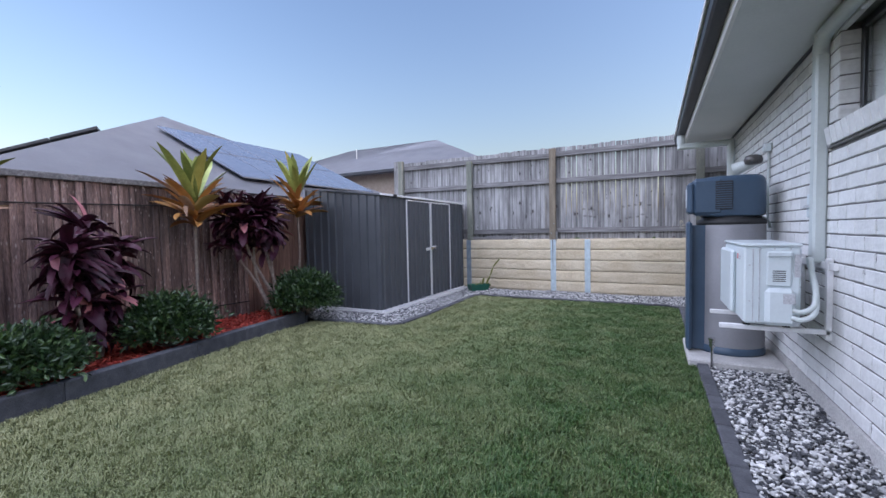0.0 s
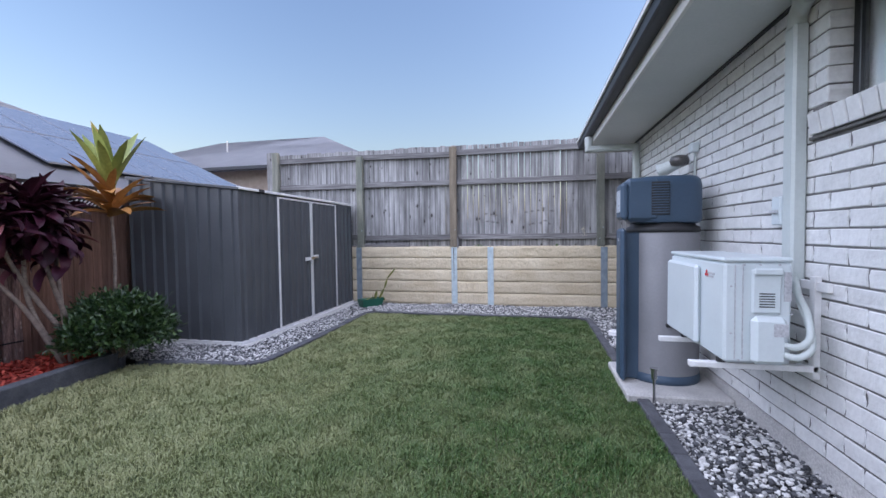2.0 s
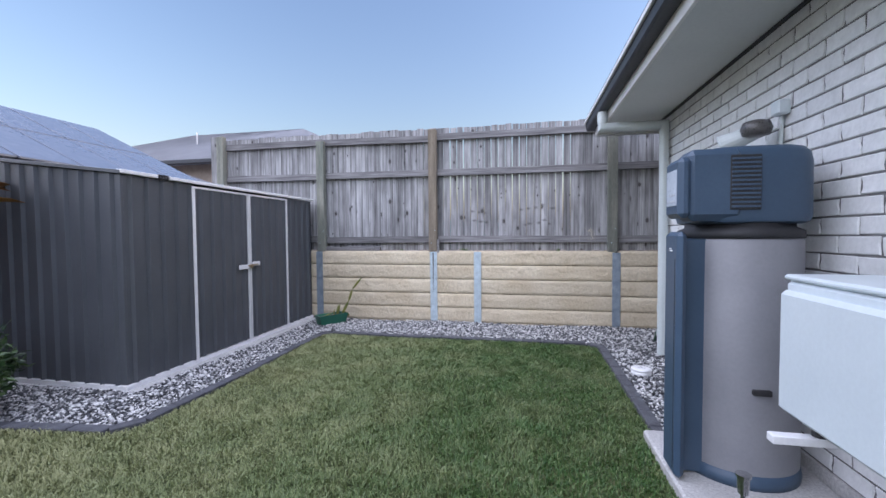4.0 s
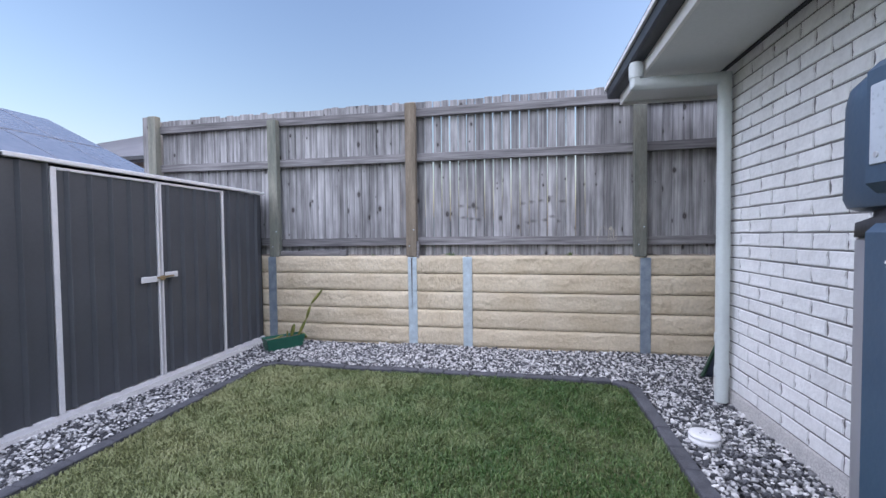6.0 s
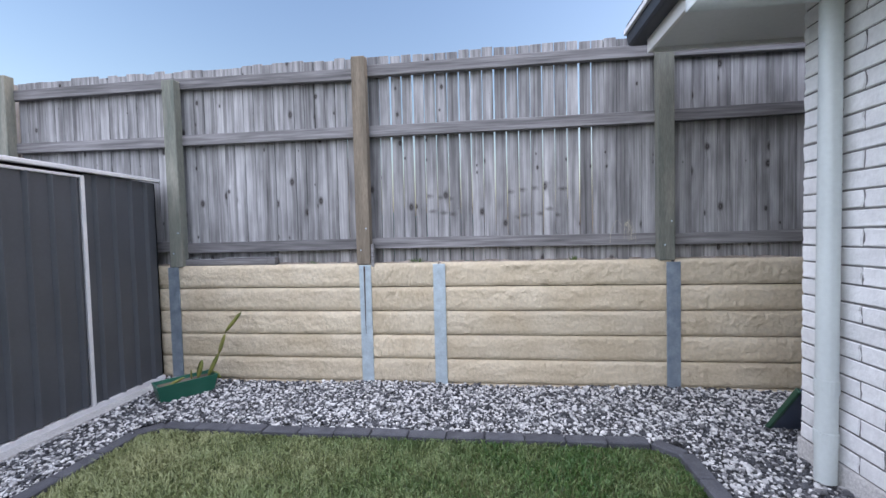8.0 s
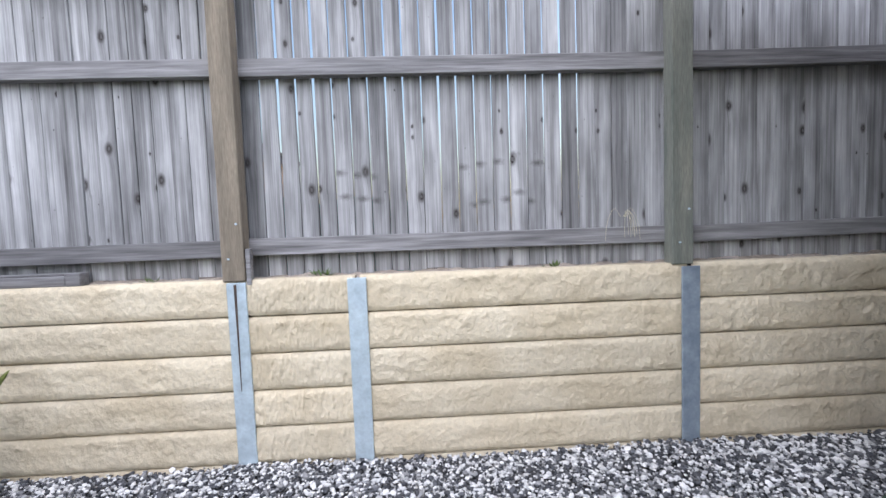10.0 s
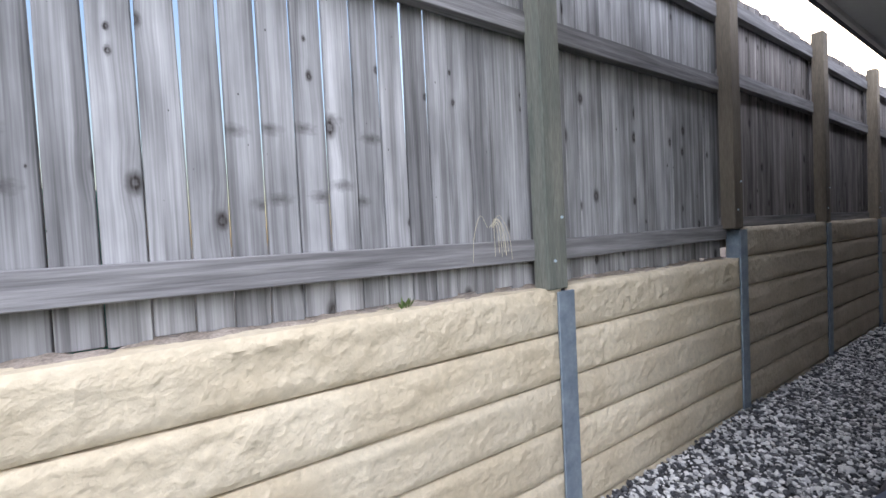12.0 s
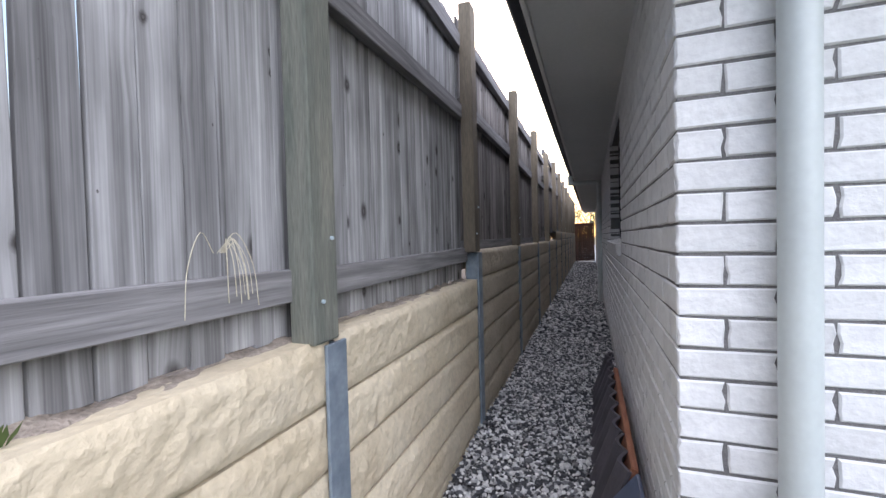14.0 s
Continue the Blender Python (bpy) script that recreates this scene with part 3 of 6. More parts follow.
# ---- brown fence beside the bed ----
brown = thing("brown_paling_fence", "dark brown stained timber paling fence behind the planted bed", "fence", kind="structure")
bm = bmesh.new()
box(bm, -0.008, 0.008, -0.046, 0.046, 0, 1.78, 0.003)
bm2 = bmesh.new()
box(bm2, -0.011, 0.011, -0.028, 0.028, 0, 1.77, 0.006)
ME_BR = [mesh_of("paling", bm, M_BROWNWOOD), mesh_of("cover_strip", bm2, M_BROWNWOOD)]
ME_BR_PLAIN = ME_BR[0].copy()
ME_BR_PLAIN.materials[0] = M_BROWNPLAIN
y = -4.0
while y < 7.95:
    if y < 3.9:
        # rough split boards, their edges covered by uneven half-round strips
        piece("paling", ME_BR[0], brown, -5.12 + random.uniform(-0.006, 0.006), y, random.uniform(-0.012, 0.012), (0, 0, random.uniform(-0.04, 0.04)))
        piece("cover_strip", ME_BR[1], brown, -5.096 + random.uniform(-0.005, 0.006), y + 0.05 + random.uniform(-0.012, 0.012), random.uniform(-0.03, 0.02), (random.uniform(-0.010, 0.010), 0, random.uniform(-0.2, 0.2)), (1, random.uniform(0.7, 1.15), 1))
    else:
        piece("paling", ME_BR_PLAIN, brown, -5.11 + random.uniform(-0.003, 0.003), y, random.uniform(-0.006, 0.006), (0, 0, random.uniform(-0.015, 0.015)), (1, 1.05, 0.86 if y < 4.95 else 0.95))
    y += 0.098
bm = bmesh.new()
box(bm, -5.16, -5.06, -4.0, 3.9, 1.765, 1.825, 0.006)
part("capping", bm, M_RAIL, brown, "grey weathered capping board")
bm = bmesh.new()
box(bm, -5.17, -5.13, -4.0, 7.95, 1.40, 1.49, 0.004)
part("rail", bm, M_BROWNWOOD, brown)
for zw in (0.28, 1.545):
    bm = bmesh.new()
    tube(bm, [(-5.074 + 0.004 * math.sin(k * 1.7), -4.0 + k * 0.395, zw + 0.012 * math.sin(k * 0.8)) for k in range(21)], 0.007, 6)
    part("tie_wire", bm, M_BLACKWIRE, brown, "dark tie wire laced along the boards")
# slatted screen above the plain boards
bm = bmesh.new()
box(bm, -5.125, -5.10, 3.92, 4.97, 1.53, 1.79)
part("screen_backing", bm, M_BLACKWIRE, brown, "black screen over the plain boards")
for k in range(22):
    for half, sg in ((1.60, 1), (1.72, -1)):
        bm = bmesh.new()
        box(bm, -0.004, 0.004, -0.045, 0.045, -0.007, 0.007, 0.002, Matrix.Translation((-5.095, 3.95 + k * 0.046, half)) @ Matrix.Rotation(sg * 0.75, 4, "X"))
        part("screen_slat", bm, M_ZINC, brown)

# ---- shed ----
shed = thing("garden_shed", "charcoal steel garden shed with pale trim, doors closed", "shed")


def ribbed(b, a, c, h0, h1, z0, side, pitch=0.15, flip=1):
    """Ribbed sheet from point a to point c on the plan, top height from h0 to h1."""
    a, c = Vector((*a, 0)), Vector((*c, 0))
    d = (c - a)
    ln = d.length
    d.normalize()
    nrm = Vector((-d.y, d.x, 0)) * flip
    prof, s = [], 0.0
    while s < ln - 1e-6:
        for off, out in ((0.0, 0.0), (0.058, 0.0), (0.072, 0.026), (0.084, 0.026), (0.098, 0.0)):
            if s + off <= ln:
                prof.append((s + off, out))
        s += pitch
    prof.append((ln, 0.0))
    lo = [b.verts.new(a + d * s + nrm * o + Vector((0, 0, z0))) for s, o in prof]
    hi = [b.verts.new(a + d * s + nrm * o + Vector((0, 0, h0 + (h1 - h0) * s / ln))) for s, o in prof]
    lo2 = [b.verts.new(v.co - nrm * 0.012) for v in lo]
    hi2 = [b.verts.new(v.co - nrm * 0.012) for v in hi]
    for i in range(len(lo) - 1):
        b.faces.new((lo[i], lo[i + 1], hi[i + 1], hi[i]))
        b.faces.new((lo2[i], hi2[i], hi2[i + 1], lo2[i + 1]))
        b.faces.new((hi[i], hi[i + 1], hi2[i + 1], hi2[i]))
        b.faces.new((lo[i], lo2[i], lo2[i + 1], lo[i + 1]))
    for k in (0, -1):
        b.faces.new((lo[k], hi[k], hi2[k], lo2[k]))


SX, SY0, SY1, SXB = -3.595, 4.975, 7.92, -5.05
for nm, a, c, h0, h1, fl in (("side_wall", (SX, SY0), (SXB, SY0), 1.735, 1.90, 1), ("side_wall", (SX, SY1), (SXB, SY1), 1.735, 1.90, -1), ("back_wall", (SXB, SY0), (SXB, SY1), 1.90, 1.90, 1), ("front_panel", (SX, SY0), (SX, 5.665), 1.735, 1.735, -1), ("front_panel", (SX, 7.285), (SX, SY1), 1.735, 1.735, -1)):
    bm = bmesh.new()
    ribbed(bm, a, c, h0, h1, 0.052, 0, flip=fl)
    part(nm, bm, M_CHAR, shed)
bm = bmesh.new()
v = [bm.verts.new(p) for p in ((SX + 0.03, SY0 - 0.02, 1.745), (SX + 0.03, SY1 + 0.02, 1.745), (SXB - 0.02, SY1 + 0.02, 1.915), (SXB - 0.02, SY0 - 0.02, 1.915))]
f = bm.faces.new(v)
e = bmesh.ops.extrude_face_region(bm, geom=[f])["geom"]
bmesh.ops.translate(bm, vec=(0, 0, 0.02), verts=[q for q in e if isinstance(q, bmesh.types.BMVert)])
part("roof", bm, M_CHAR, shed)
for y0, y1 in ((SY0 - 0.025, 5.29), (5.41, SY1 + 0.025)):
    bm = bmesh.new()
    box(bm, SX - 0.005, SX + 0.04, y0, y1, 1.742, 1.772, 0.004)
    part("eave_trim", bm, M_ZINC, shed, "pale zinc edge strip")
for k in range(4):
    bm = bmesh.new()
    box(bm, SX - 0.002, SX + 0.034, 5.298 + k * 0.028, 5.318 + k * 0.028, 1.736, 1.779, 0.004)
    part("roof_lap", bm, M_BLACKWIRE, shed, "dark sheet ends showing through a break in the trim")
bm = bmesh.new()
vs = box(bm, SXB - 0.02, SX + 0.03, SY0 - 0.028, SY0 - 0.006, 0, 0.03, 0.003)
for v in vs:
    v.co.z += 1.74 + (SX - v.co.x) / (SX - SXB) * 0.17
part("gable_trim", bm, M_CHAR, shed)
bm = bmesh.new()
box(bm, SXB, SX - 0.011, SY0 - 0.022, SY0 + 0.01, 0.0, 0.05, 0.003)
part("base_trim", bm, M_ZINC, shed)
bm = bmesh.new()
box(bm, SX - 0.01, SX + 0.022, SY0 - 0.0215, SY1, 0.0, 0.05, 0.003)
part("base_trim", bm, M_ZINC, shed)
bm = bmesh.new()
box(bm, SX + 0.0225, SX + 0.05, SY0 - 0.03, SY1, -0.05, 0.010, 0.004)
part("slab_edge", bm, M_CONC, shed, "pale concrete edge of the base slab")
bm = bmesh.new()
box(bm, SX - 0.02, SX + 0.004, SY0 - 0.004, SY0 + 0.02, 0.056, 1.735, 0.003)
part("corner_post", bm, M_CHAR, shed)
for y0, y1, latch_side in ((5.69, 6.485, 1), (6.505, 7.258, 0)):
    bm = bmesh.new()
    ribbed(bm, (SX + 0.006, y0 + 0.012), (SX + 0.006, y1 - 0.012), 1.70, 1.70, 0.06, 0, pitch=0.152, flip=-1)
    door = part("door", bm, M_CHAR, shed)
    for p in ((y0 - 0.022, y0 + 0.016, 0.05, 1.72), (y1 - 0.016, y1 + 0.014, 0.05, 1.72)):
        bm = bmesh.new()
        box(bm, SX + 0.004, SX + 0.026, p[0], p[1], p[2], p[3], 0.004)
        part("door_stile", bm, M_ZINC, door, "pale zinc edge strip")
    bm = bmesh.new()
    box(bm, SX + 0.004, SX + 0.024, y0 + 0.017, y1 - 0.017, 1.70, 1.72, 0.003)
    part("door_head", bm, M_ZINC, door, "pale zinc edge strip")
bm = bmesh.new()
box(bm, SX + 0.02, SX + 0.034, 6.30, 6.47, 0.865, 0.915, 0.004)
box(bm, SX + 0.02, SX + 0.034, 6.53, 6.66, 0.89, 0.94, 0.004)
part("latch_plate", bm, M_ZINC, shed, "pale steel pad bolt plates")
bm = bmesh.new()
rod(bm, (SX + 0.045, 6.44, 0.90), (SX + 0.045, 6.60, 0.905), 0.009)
box(bm, SX + 0.03, SX + 0.055, 6.47, 6.51, 0.875, 0.915, 0.006)
part("bolt", bm, surf("brass", (0.35, 0.27, 0.15), (0.42, 0.33, 0.2), 20, 0.4, 0.05, metal=0.8), shed, "worn brass bolt")
bm = bmesh.new()
box(bm, -5.15, -3.475, 4.93, 7.94, -0.055, 0.012, 0.004)
simple("shed_slab", bm, M_CONC, "pale concrete slab under the shed", "slab", "structure")

# ---- house ----
HX, HN, Z0, CH = 0.95, 7.0, 0.110, 0.086
NX0, NX1 = 3.22, 5.0
bm = bmesh.new()
box(bm, HX + 0.006, HX + 0.22, 3.325, HN - 0.006, 0.05, 2.44)
box(bm, HX + 0.006, HX + 0.22, 0.9, 3.325, 0.05, 1.67)
box(bm, HX + 0.006, HX + 0.22, 0.9, 3.325, 2.385, 2.44)
box(bm, HX + 0.006, HX + 0.22, -6.0, 0.9, 0.05, 2.44)
wall_west = simple("wall_west", bm, M_MORTAR, "pale grey brick wall of the house with dark raked joints", "wall", "structure")
bm = bmesh.new()
box(bm, HX + 0.22, NX0, HN - 0.22, HN - 0.006, 0.05, 2.44)
box(bm, NX0, NX1, HN - 0.22, HN - 0.006, 0.05, 1.12)
box(bm, NX0, NX1, HN - 0.22, HN - 0.006, 2.36, 2.44)
box(bm, NX1, 21.6, HN - 0.22, HN - 0.006, 0.05, 2.44)
wall_north = simple("wall_north", bm, M_MORTAR, "pale grey brick wall along the side passage", "wall", "structure")
bm = bmesh.new()
box(bm, HX + 0.22, 21.6, -6.0, -5.8, 0.0, 2.44)
box(bm, 21.4, 21.6, -5.8, HN - 0.22, 0.0, 2.44)
simple("wall_inner", bm, M_PALEWALL, "plain walls closing the house", "wall", "structure")
bm = bmesh.new()
box(bm, HX - 0.01, 21.6, -6.0, HN + 0.01, -0.05, 0.108, 0.004)
simple("house_slab", bm, M_CONC, "bare concrete slab edge under the brick wall", "slab", "structure")


def brick_mesh(w, h=0.077, d=0.03, along="y", seed=0):
    """A brick face with slightly worn edges; its outer face lies at 0 and its length runs along y or x."""
    r = random.Random(seed)
    b = bmesh.new()
    out = []
    for k in range(4):
        out.append((-w / 2 + r.uniform(-0.003, 0.003) * (1 + (k in (1, 2))), h * k / 3 + (r.uniform(-0.0022, 0.0022) if k in (0, 3) else 0)))
    for k in range(4):
        out.append((w / 2 + r.uniform(-0.003, 0.003) * (1 + (k in (1, 2))), h * (3 - k) / 3 + (r.uniform(-0.0022, 0.0022) if k in (0, 3) else 0)))
    rings = []
    for x_, inset in ((0.0, 0.0045), (0.0045, 0.0), (d, 0.0)):
        rings.append([b.verts.new((x_ + (r.uniform(-0.002, 0.001) if x_ == 0 else 0), p - math.copysign(inset, p), q + (inset if q < h / 2 else -inset) * (abs(q - h / 2) > h / 3))) for p, q in out])
    b.faces.new(rings[0])
    for u, v in zip(rings, rings[1:]):
        for k in range(8):
            b.faces.new((u[k], u[(k + 1) % 8], v[(k + 1) % 8], v[k]))
    b.faces.new(rings[-1])
    if along == "x":
        bmesh.ops.rotate(b, cent=(0, 0, 0), matrix=Matrix.Rotation(-math.pi / 2, 3, "Z"), verts=b.verts)
    return mesh_of("brick", b, M_BRICK)


def wall_bricks(parent, lo, hi, start, along, near, holes=()):
    """Half-bond courses from the corner at start; the nearest stretch of 300 or so are single pieces, the others one joined part."""
    kinds = {}

    def kind(w, s, dp):
        key = (round(w, 3), s, dp)
        if key not in kinds:
            kinds[key] = brick_mesh(w, d=dp, along=along, seed=s + 1)
        return kinds[key]

    rest_v, rest_f, count, rn = [], [], 0, random.Random(7)
    for k in range(27):
        z = Z0 + CH * k + 0.005
        first = 0.11 if k % 2 == 0 else 0.23
        s = 0.0
        w = first
        while s < hi - lo:
            w2 = min(w, hi - lo - s)
            if w2 > 0.03:
                a0 = start - s - w2 if along == "y" else start + s
                spans = [(a0, a0 + w2, 0.03)]
                for h0, h1, g0, g1 in holes:
                    if g0 < z + 0.038 < g1:
                        cut = []
                        for p, q, dp in spans:
                            if q <= h0 or p >= h1:
                                cut.append((p, q, dp))
                            else:
                                if p < h0:
                                    cut.append((p, h0, 0.11))
                                if q > h1:
                                    cut.append((h1, q, 0.11))
                        spans = cut
                for p, q, dp in spans:
                    w3, c = q - p, (p + q) / 2
                    if w3 < 0.02:
                        continue
                    me = kind(w3, rn.randrange(9), dp)
                    loc = (HX, c, z) if along == "y" else (c, HN, z)
                    if near[0] < c < near[1] and count < 300 and w3 > 0.1:
                        piece("brick", me, parent, *loc, (rn.uniform(-0.006, 0.006) * (along == "y"), 0, 0))
                        count += 1
                    else:
                        o = len(rest_v)
                        rest_v.extend([(v.co.x + loc[0], v.co.y + loc[1], v.co.z + loc[2]) for v in me.vertices])
                        rest_f.extend([[o + i for i in f.vertices] for f in me.polygons])
            s += w2 + 0.01
            w = 0.23
    me = bpy.data.meshes.new("brickwork")
    me.from_pydata(rest_v, [], rest_f)
    me.materials.append(M_BRICK_STUFF)
    ob = new("brickwork", me)
    ob.parent = parent
    tagged(ob, "", "", "", "stuff")


M_BRICK_STUFF = M_BRICK.copy()
for nd in M_BRICK_STUFF.node_tree.nodes:
    if nd.bl_idname == "ShaderNodeObjectInfo":
        gn = [q for q in M_BRICK_STUFF.node_tree.nodes if q.bl_idname == "ShaderNodeNewGeometry"][0]
        for lk in list(nd.outputs["Random"].links):
            M_BRICK_STUFF.node_tree.links.new(gn.outputs["Random Per Island"], lk.to_socket)

# window in the west wall
window = thing("window_1", "dark-framed aluminium window with a brick sill and blinds behind the glass", "window", kind="structure")
WY0, WY1, WZ0, WZ1 = 0.95, 3.30, 1.79, 2.37
M_FRAME = surf("dark_aluminium", (0.025, 0.027, 0.03), (0.04, 0.042, 0.045), 8, 0.35, 0.05, metal=0.5)
for nm, a in (("window_frame", (WY0, WY0 + 0.045, WZ0, WZ1)), ("window_frame", (WY1 - 0.045, WY1, WZ0, WZ1)), ("window_frame", (WY0 + 0.045, WY1 - 0.045, WZ0, WZ0 + 0.045)), ("window_frame", (WY0 + 0.045, WY1 - 0.045, WZ1 - 0.045, WZ1)), ("window_frame", (2.03, 2.08, WZ0 + 0.045, WZ1 - 0.045))):
    bm = bmesh.new()
    box(bm, HX + 0.088, HX + 0.13, *a, 0.004)
    part(nm, bm, M_FRAME, window)
M_GLASS = bpy.data.materials.new("window_glass")
M_GLASS.use_nodes = True
gb = M_GLASS.node_tree.nodes["Principled BSDF"]
gb.inputs["Base Color"].default_value = (0.9, 0.95, 0.95, 1)
gb.inputs["Roughness"].default_value, gb.inputs["Transmission Weight"].default_value = 0.02, 1.0
gn1 = M_GLASS.node_tree.nodes.new("ShaderNodeTexNoise")
gn1.inputs["Scale"].default_value = 3
gm = M_GLASS.node_tree.nodes.new("ShaderNodeMapRange")
gm.inputs[3].default_value, gm.inputs[4].default_value = 0.01, 0.06
M_GLASS.node_tree.links.new(gn1.outputs[0], gm.inputs[0])
M_GLASS.node_tree.links.new(gm.outputs[0], gb.inputs["Roughness"])
for y0, y1 in ((WY0 + 0.045, 2.03), (2.08, WY1 - 0.045)):
    bm = bmesh.new()
    box(bm, HX + 0.098, HX + 0.103, y0, y1, WZ0 + 0.045, WZ1 - 0.045)
    part("pane", bm, M_GLASS, window).visible_shadow = False
bm = bmesh.new()
box(bm, HX + 0.145, HX + 0.15, WY0, WY1, WZ0, WZ1)
part("blind", bm, surf("white_blind", (0.72, 0.73, 0.73), (0.78, 0.78, 0.78), 4, 0.8, 0.1, fine_mix=0.05), window)
bm = bmesh.new()
box(bm, 0, 0.15, -0.0385, 0.0385, 0, 0.105, 0.004)
ME_SILL = mesh_of("sill_brick", bm, M_BRICK)
yy = WY0 - 0.02
while yy < 3.41:
    piece("sill_brick", ME_SILL, window, HX - 0.028, yy, 1.69, (0, -0.18, 0))
    yy += 0.0865
bm = bmesh.new()
box(bm, HX - 0.012, HX + 0.12, WY0 - 0.06, 3.43, 1.672, 1.688, 0.003)
part("sill_joint", bm, M_MORTAR, window)

# eaves
bm = bmesh.new()
box(bm, 0.385, 21.6, -6, 7.50, 2.425, 2.437)
simple("soffit", bm, M_SOFFIT, "pale grey sheet lining under the eaves", "eaves", "structure")
# added dark strip that paints the shadow line under the eaves lining
bm = bmesh.new()
box(bm, 0.925, 0.949, -6.0, 6.99, 2.408, 2.4235, 0.002)
simple("trim", bm, M_GUTTER, "dark strip added for the shadow gap where the eaves lining meets the brick", "eaves", "structure")
bm = bmesh.new()
box(bm, 0.36, 0.384, -6.0, 7.526, 2.40, 2.58, 0.003)
box(bm, 0.386, 21.6, 7.502, 7.526, 2.40, 2.58, 0.003)
simple("fascia", bm, M_CREAM, "cream-painted fascia board along the eaves", "eaves", "structure")
gut = thing("gutter", "dark steel gutter along the eaves with a pale front edge", "gutter", kind="structure")


def gutter_run(b, along):
    prof = [(0.0, 0.0), (0.075, 0.0), (0.09, 0.015), (0.10, 0.115), (0.095, 0.115), (0.083, 0.018), (0.0, 0.008)]
    rows = []
    for far_end in (0, 1):
        rows.append([b.verts.new((0.359 - o, 7.527 + o if far_end else -6.0, 2.485 + h) if along == "y" else (0.359 - o if not far_end else 21.6, 7.527 + o, 2.485 + h)) for o, h in prof])
    for i in range(len(prof) - 1):
        b.faces.new((rows[0][i], rows[0][i + 1], rows[1][i + 1], rows[1][i]))


for al in "yx":
    bm = bmesh.new()
    gutter_run(bm, al)
    part("gutter_trough", bm, M_GUTTER, gut)
for a in ((0.243, 0.262, -6.0, 7.622, 2.568, 2.602), (0.247, 21.6, 7.624, 7.640, 2.572, 2.602)):
    bm = bmesh.new()
    box(bm, *a, 0.003)
    part("gutter_lip", bm, M_ZINC, gut, "pale rolled front edge")
for a in ((0.252, 0.40, -6.0, 7.60, 2.606, 2.625), (0.40, 21.6, 7.48, 7.632, 2.606, 2.625)):
    bm = bmesh.new()
    box(bm, *a, 0.003)
    part("roof_edge", bm, M_GUTTER, gut)
bm = bmesh.new()
cs = [(0.27, -6.2), (21.8, -6.2), (21.8, 7.62), (0.27, 7.62)]
lo = [bm.verts.new((x, y, 2.628)) for x, y in cs]
r0, r1 = bm.verts.new((7.2, 0.7, 5.4)), bm.verts.new((14.9, 0.7, 5.4))
bm.faces.new((lo[0], lo[1], r1, r0))
bm.faces.new((lo[1], lo[2], r1))
bm.faces.new((lo[2], lo[3], r0, r1))
bm.faces.new((lo[3], lo[0], r0))
simple("roof", bm, M_ROOF, "grey steel hip roof of the house", "roof", "structure")

wall_bricks(wall_west, -6.0, HN, HN, "y", (4.6, 7.0), holes=((WY0 - 0.01, 3.315, 1.68, WZ1), (WY0 - 0.1, 3.43, 1.68, 1.80)))
wall_bricks(wall_north, HX + 0.0, 21.5, HX + 0.012, "x", (0.9, 3.9), holes=((NX0 - 0.02, NX1, 1.12, 2.36),))
window2 = thing("window_2", "dark-framed aluminium window above a projecting brick sill in the passage", "window", kind="structure")
for a in ((NX0, NX0 + 0.05, 1.21, 2.36), (NX1 - 0.05, NX1, 1.21, 2.36), (NX0 + 0.05, NX1 - 0.05, 1.21, 1.26), (NX0 + 0.05, NX1 - 0.05, 2.31, 2.36)):
    bm = bmesh.new()
    box(bm, a[0], a[1], HN - 0.16, HN - 0.10, a[2], a[3], 0.004)
    part("window_frame", bm, M_FRAME, window2)
bm = bmesh.new()
box(bm, NX0 + 0.05, NX1 - 0.05, HN - 0.133, HN - 0.128, 1.26, 2.31)
part("pane", bm, M_GLASS, window2).visible_shadow = False
bm = bmesh.new()
box(bm, NX0, NX1, HN - 0.21, HN - 0.20, 1.21, 2.36)
part("blind", bm, bpy.data.materials["white_blind"], window2)
for i in range(21):
    piece("sill_brick", ME_SILL, window2, NX0 + 0.03 + i * 0.0865, HN + 0.028, 1.115, (0, -0.18, -math.pi / 2))

# ---- pipes on the house ----
M_PVC = surf("pale_pvc", (0.49, 0.535, 0.525), (0.55, 0.60, 0.585), 3, 0.4, 0.04, 50, fine_mix=0.04)


def downpipe(x, y, out):
    t = thing("downpipe", "round pale plastic downpipe strapped to the brick wall", "downpipe")
    b = bmesh.new()
    ox, oy = out
    dn, run = Vector((0, 0, -1)), Vector((x - ox, y - oy, 0)).normalized()
    bend = run + dn
    rings = []
    for p, axis in (((ox, oy, 2.47), dn), ((ox, oy, 2.318), bend), ((x, y, 2.318), bend), ((x, y, 0.02), dn)):
        # each ring lies in the plane of the mitre
        side = run.cross(dn)
        across = side.cross(axis)
        across.normalize()
        grow = 1.0 if axis is dn else math.sqrt(2)
        ring = [b.verts.new(Vector(p) + (side * math.cos(k * math.pi / 10) + across * grow * math.sin(k * math.pi / 10)) * 0.044) for k in range(20)]
        rings.append(ring)
    for u, v in zip(rings, rings[1:]):
        for k in range(20):
            b.faces.new((u[k], u[(k + 1) % 20], v[(k + 1) % 20], v[k]))
    b.faces.new(rings[0])
    b.faces.new(rings[-1])
    part("pipe", b, M_PVC, t, smooth=True).data.set_sharp_from_angle(angle=radians(30))
    for z in (0.20, 0.45):
        b = bmesh.new()
        rod(b, (x, y, z), (x, y, z + 0.065), 0.0485, seg=20)
        part("collar", b, M_PVC, t, smooth=False)
    b = bmesh.new()
    rod(b, (ox, oy, 2.36), (ox, oy, 2.45), 0.05, seg=20)
    part("outlet", b, M_PVC, t)
    return t


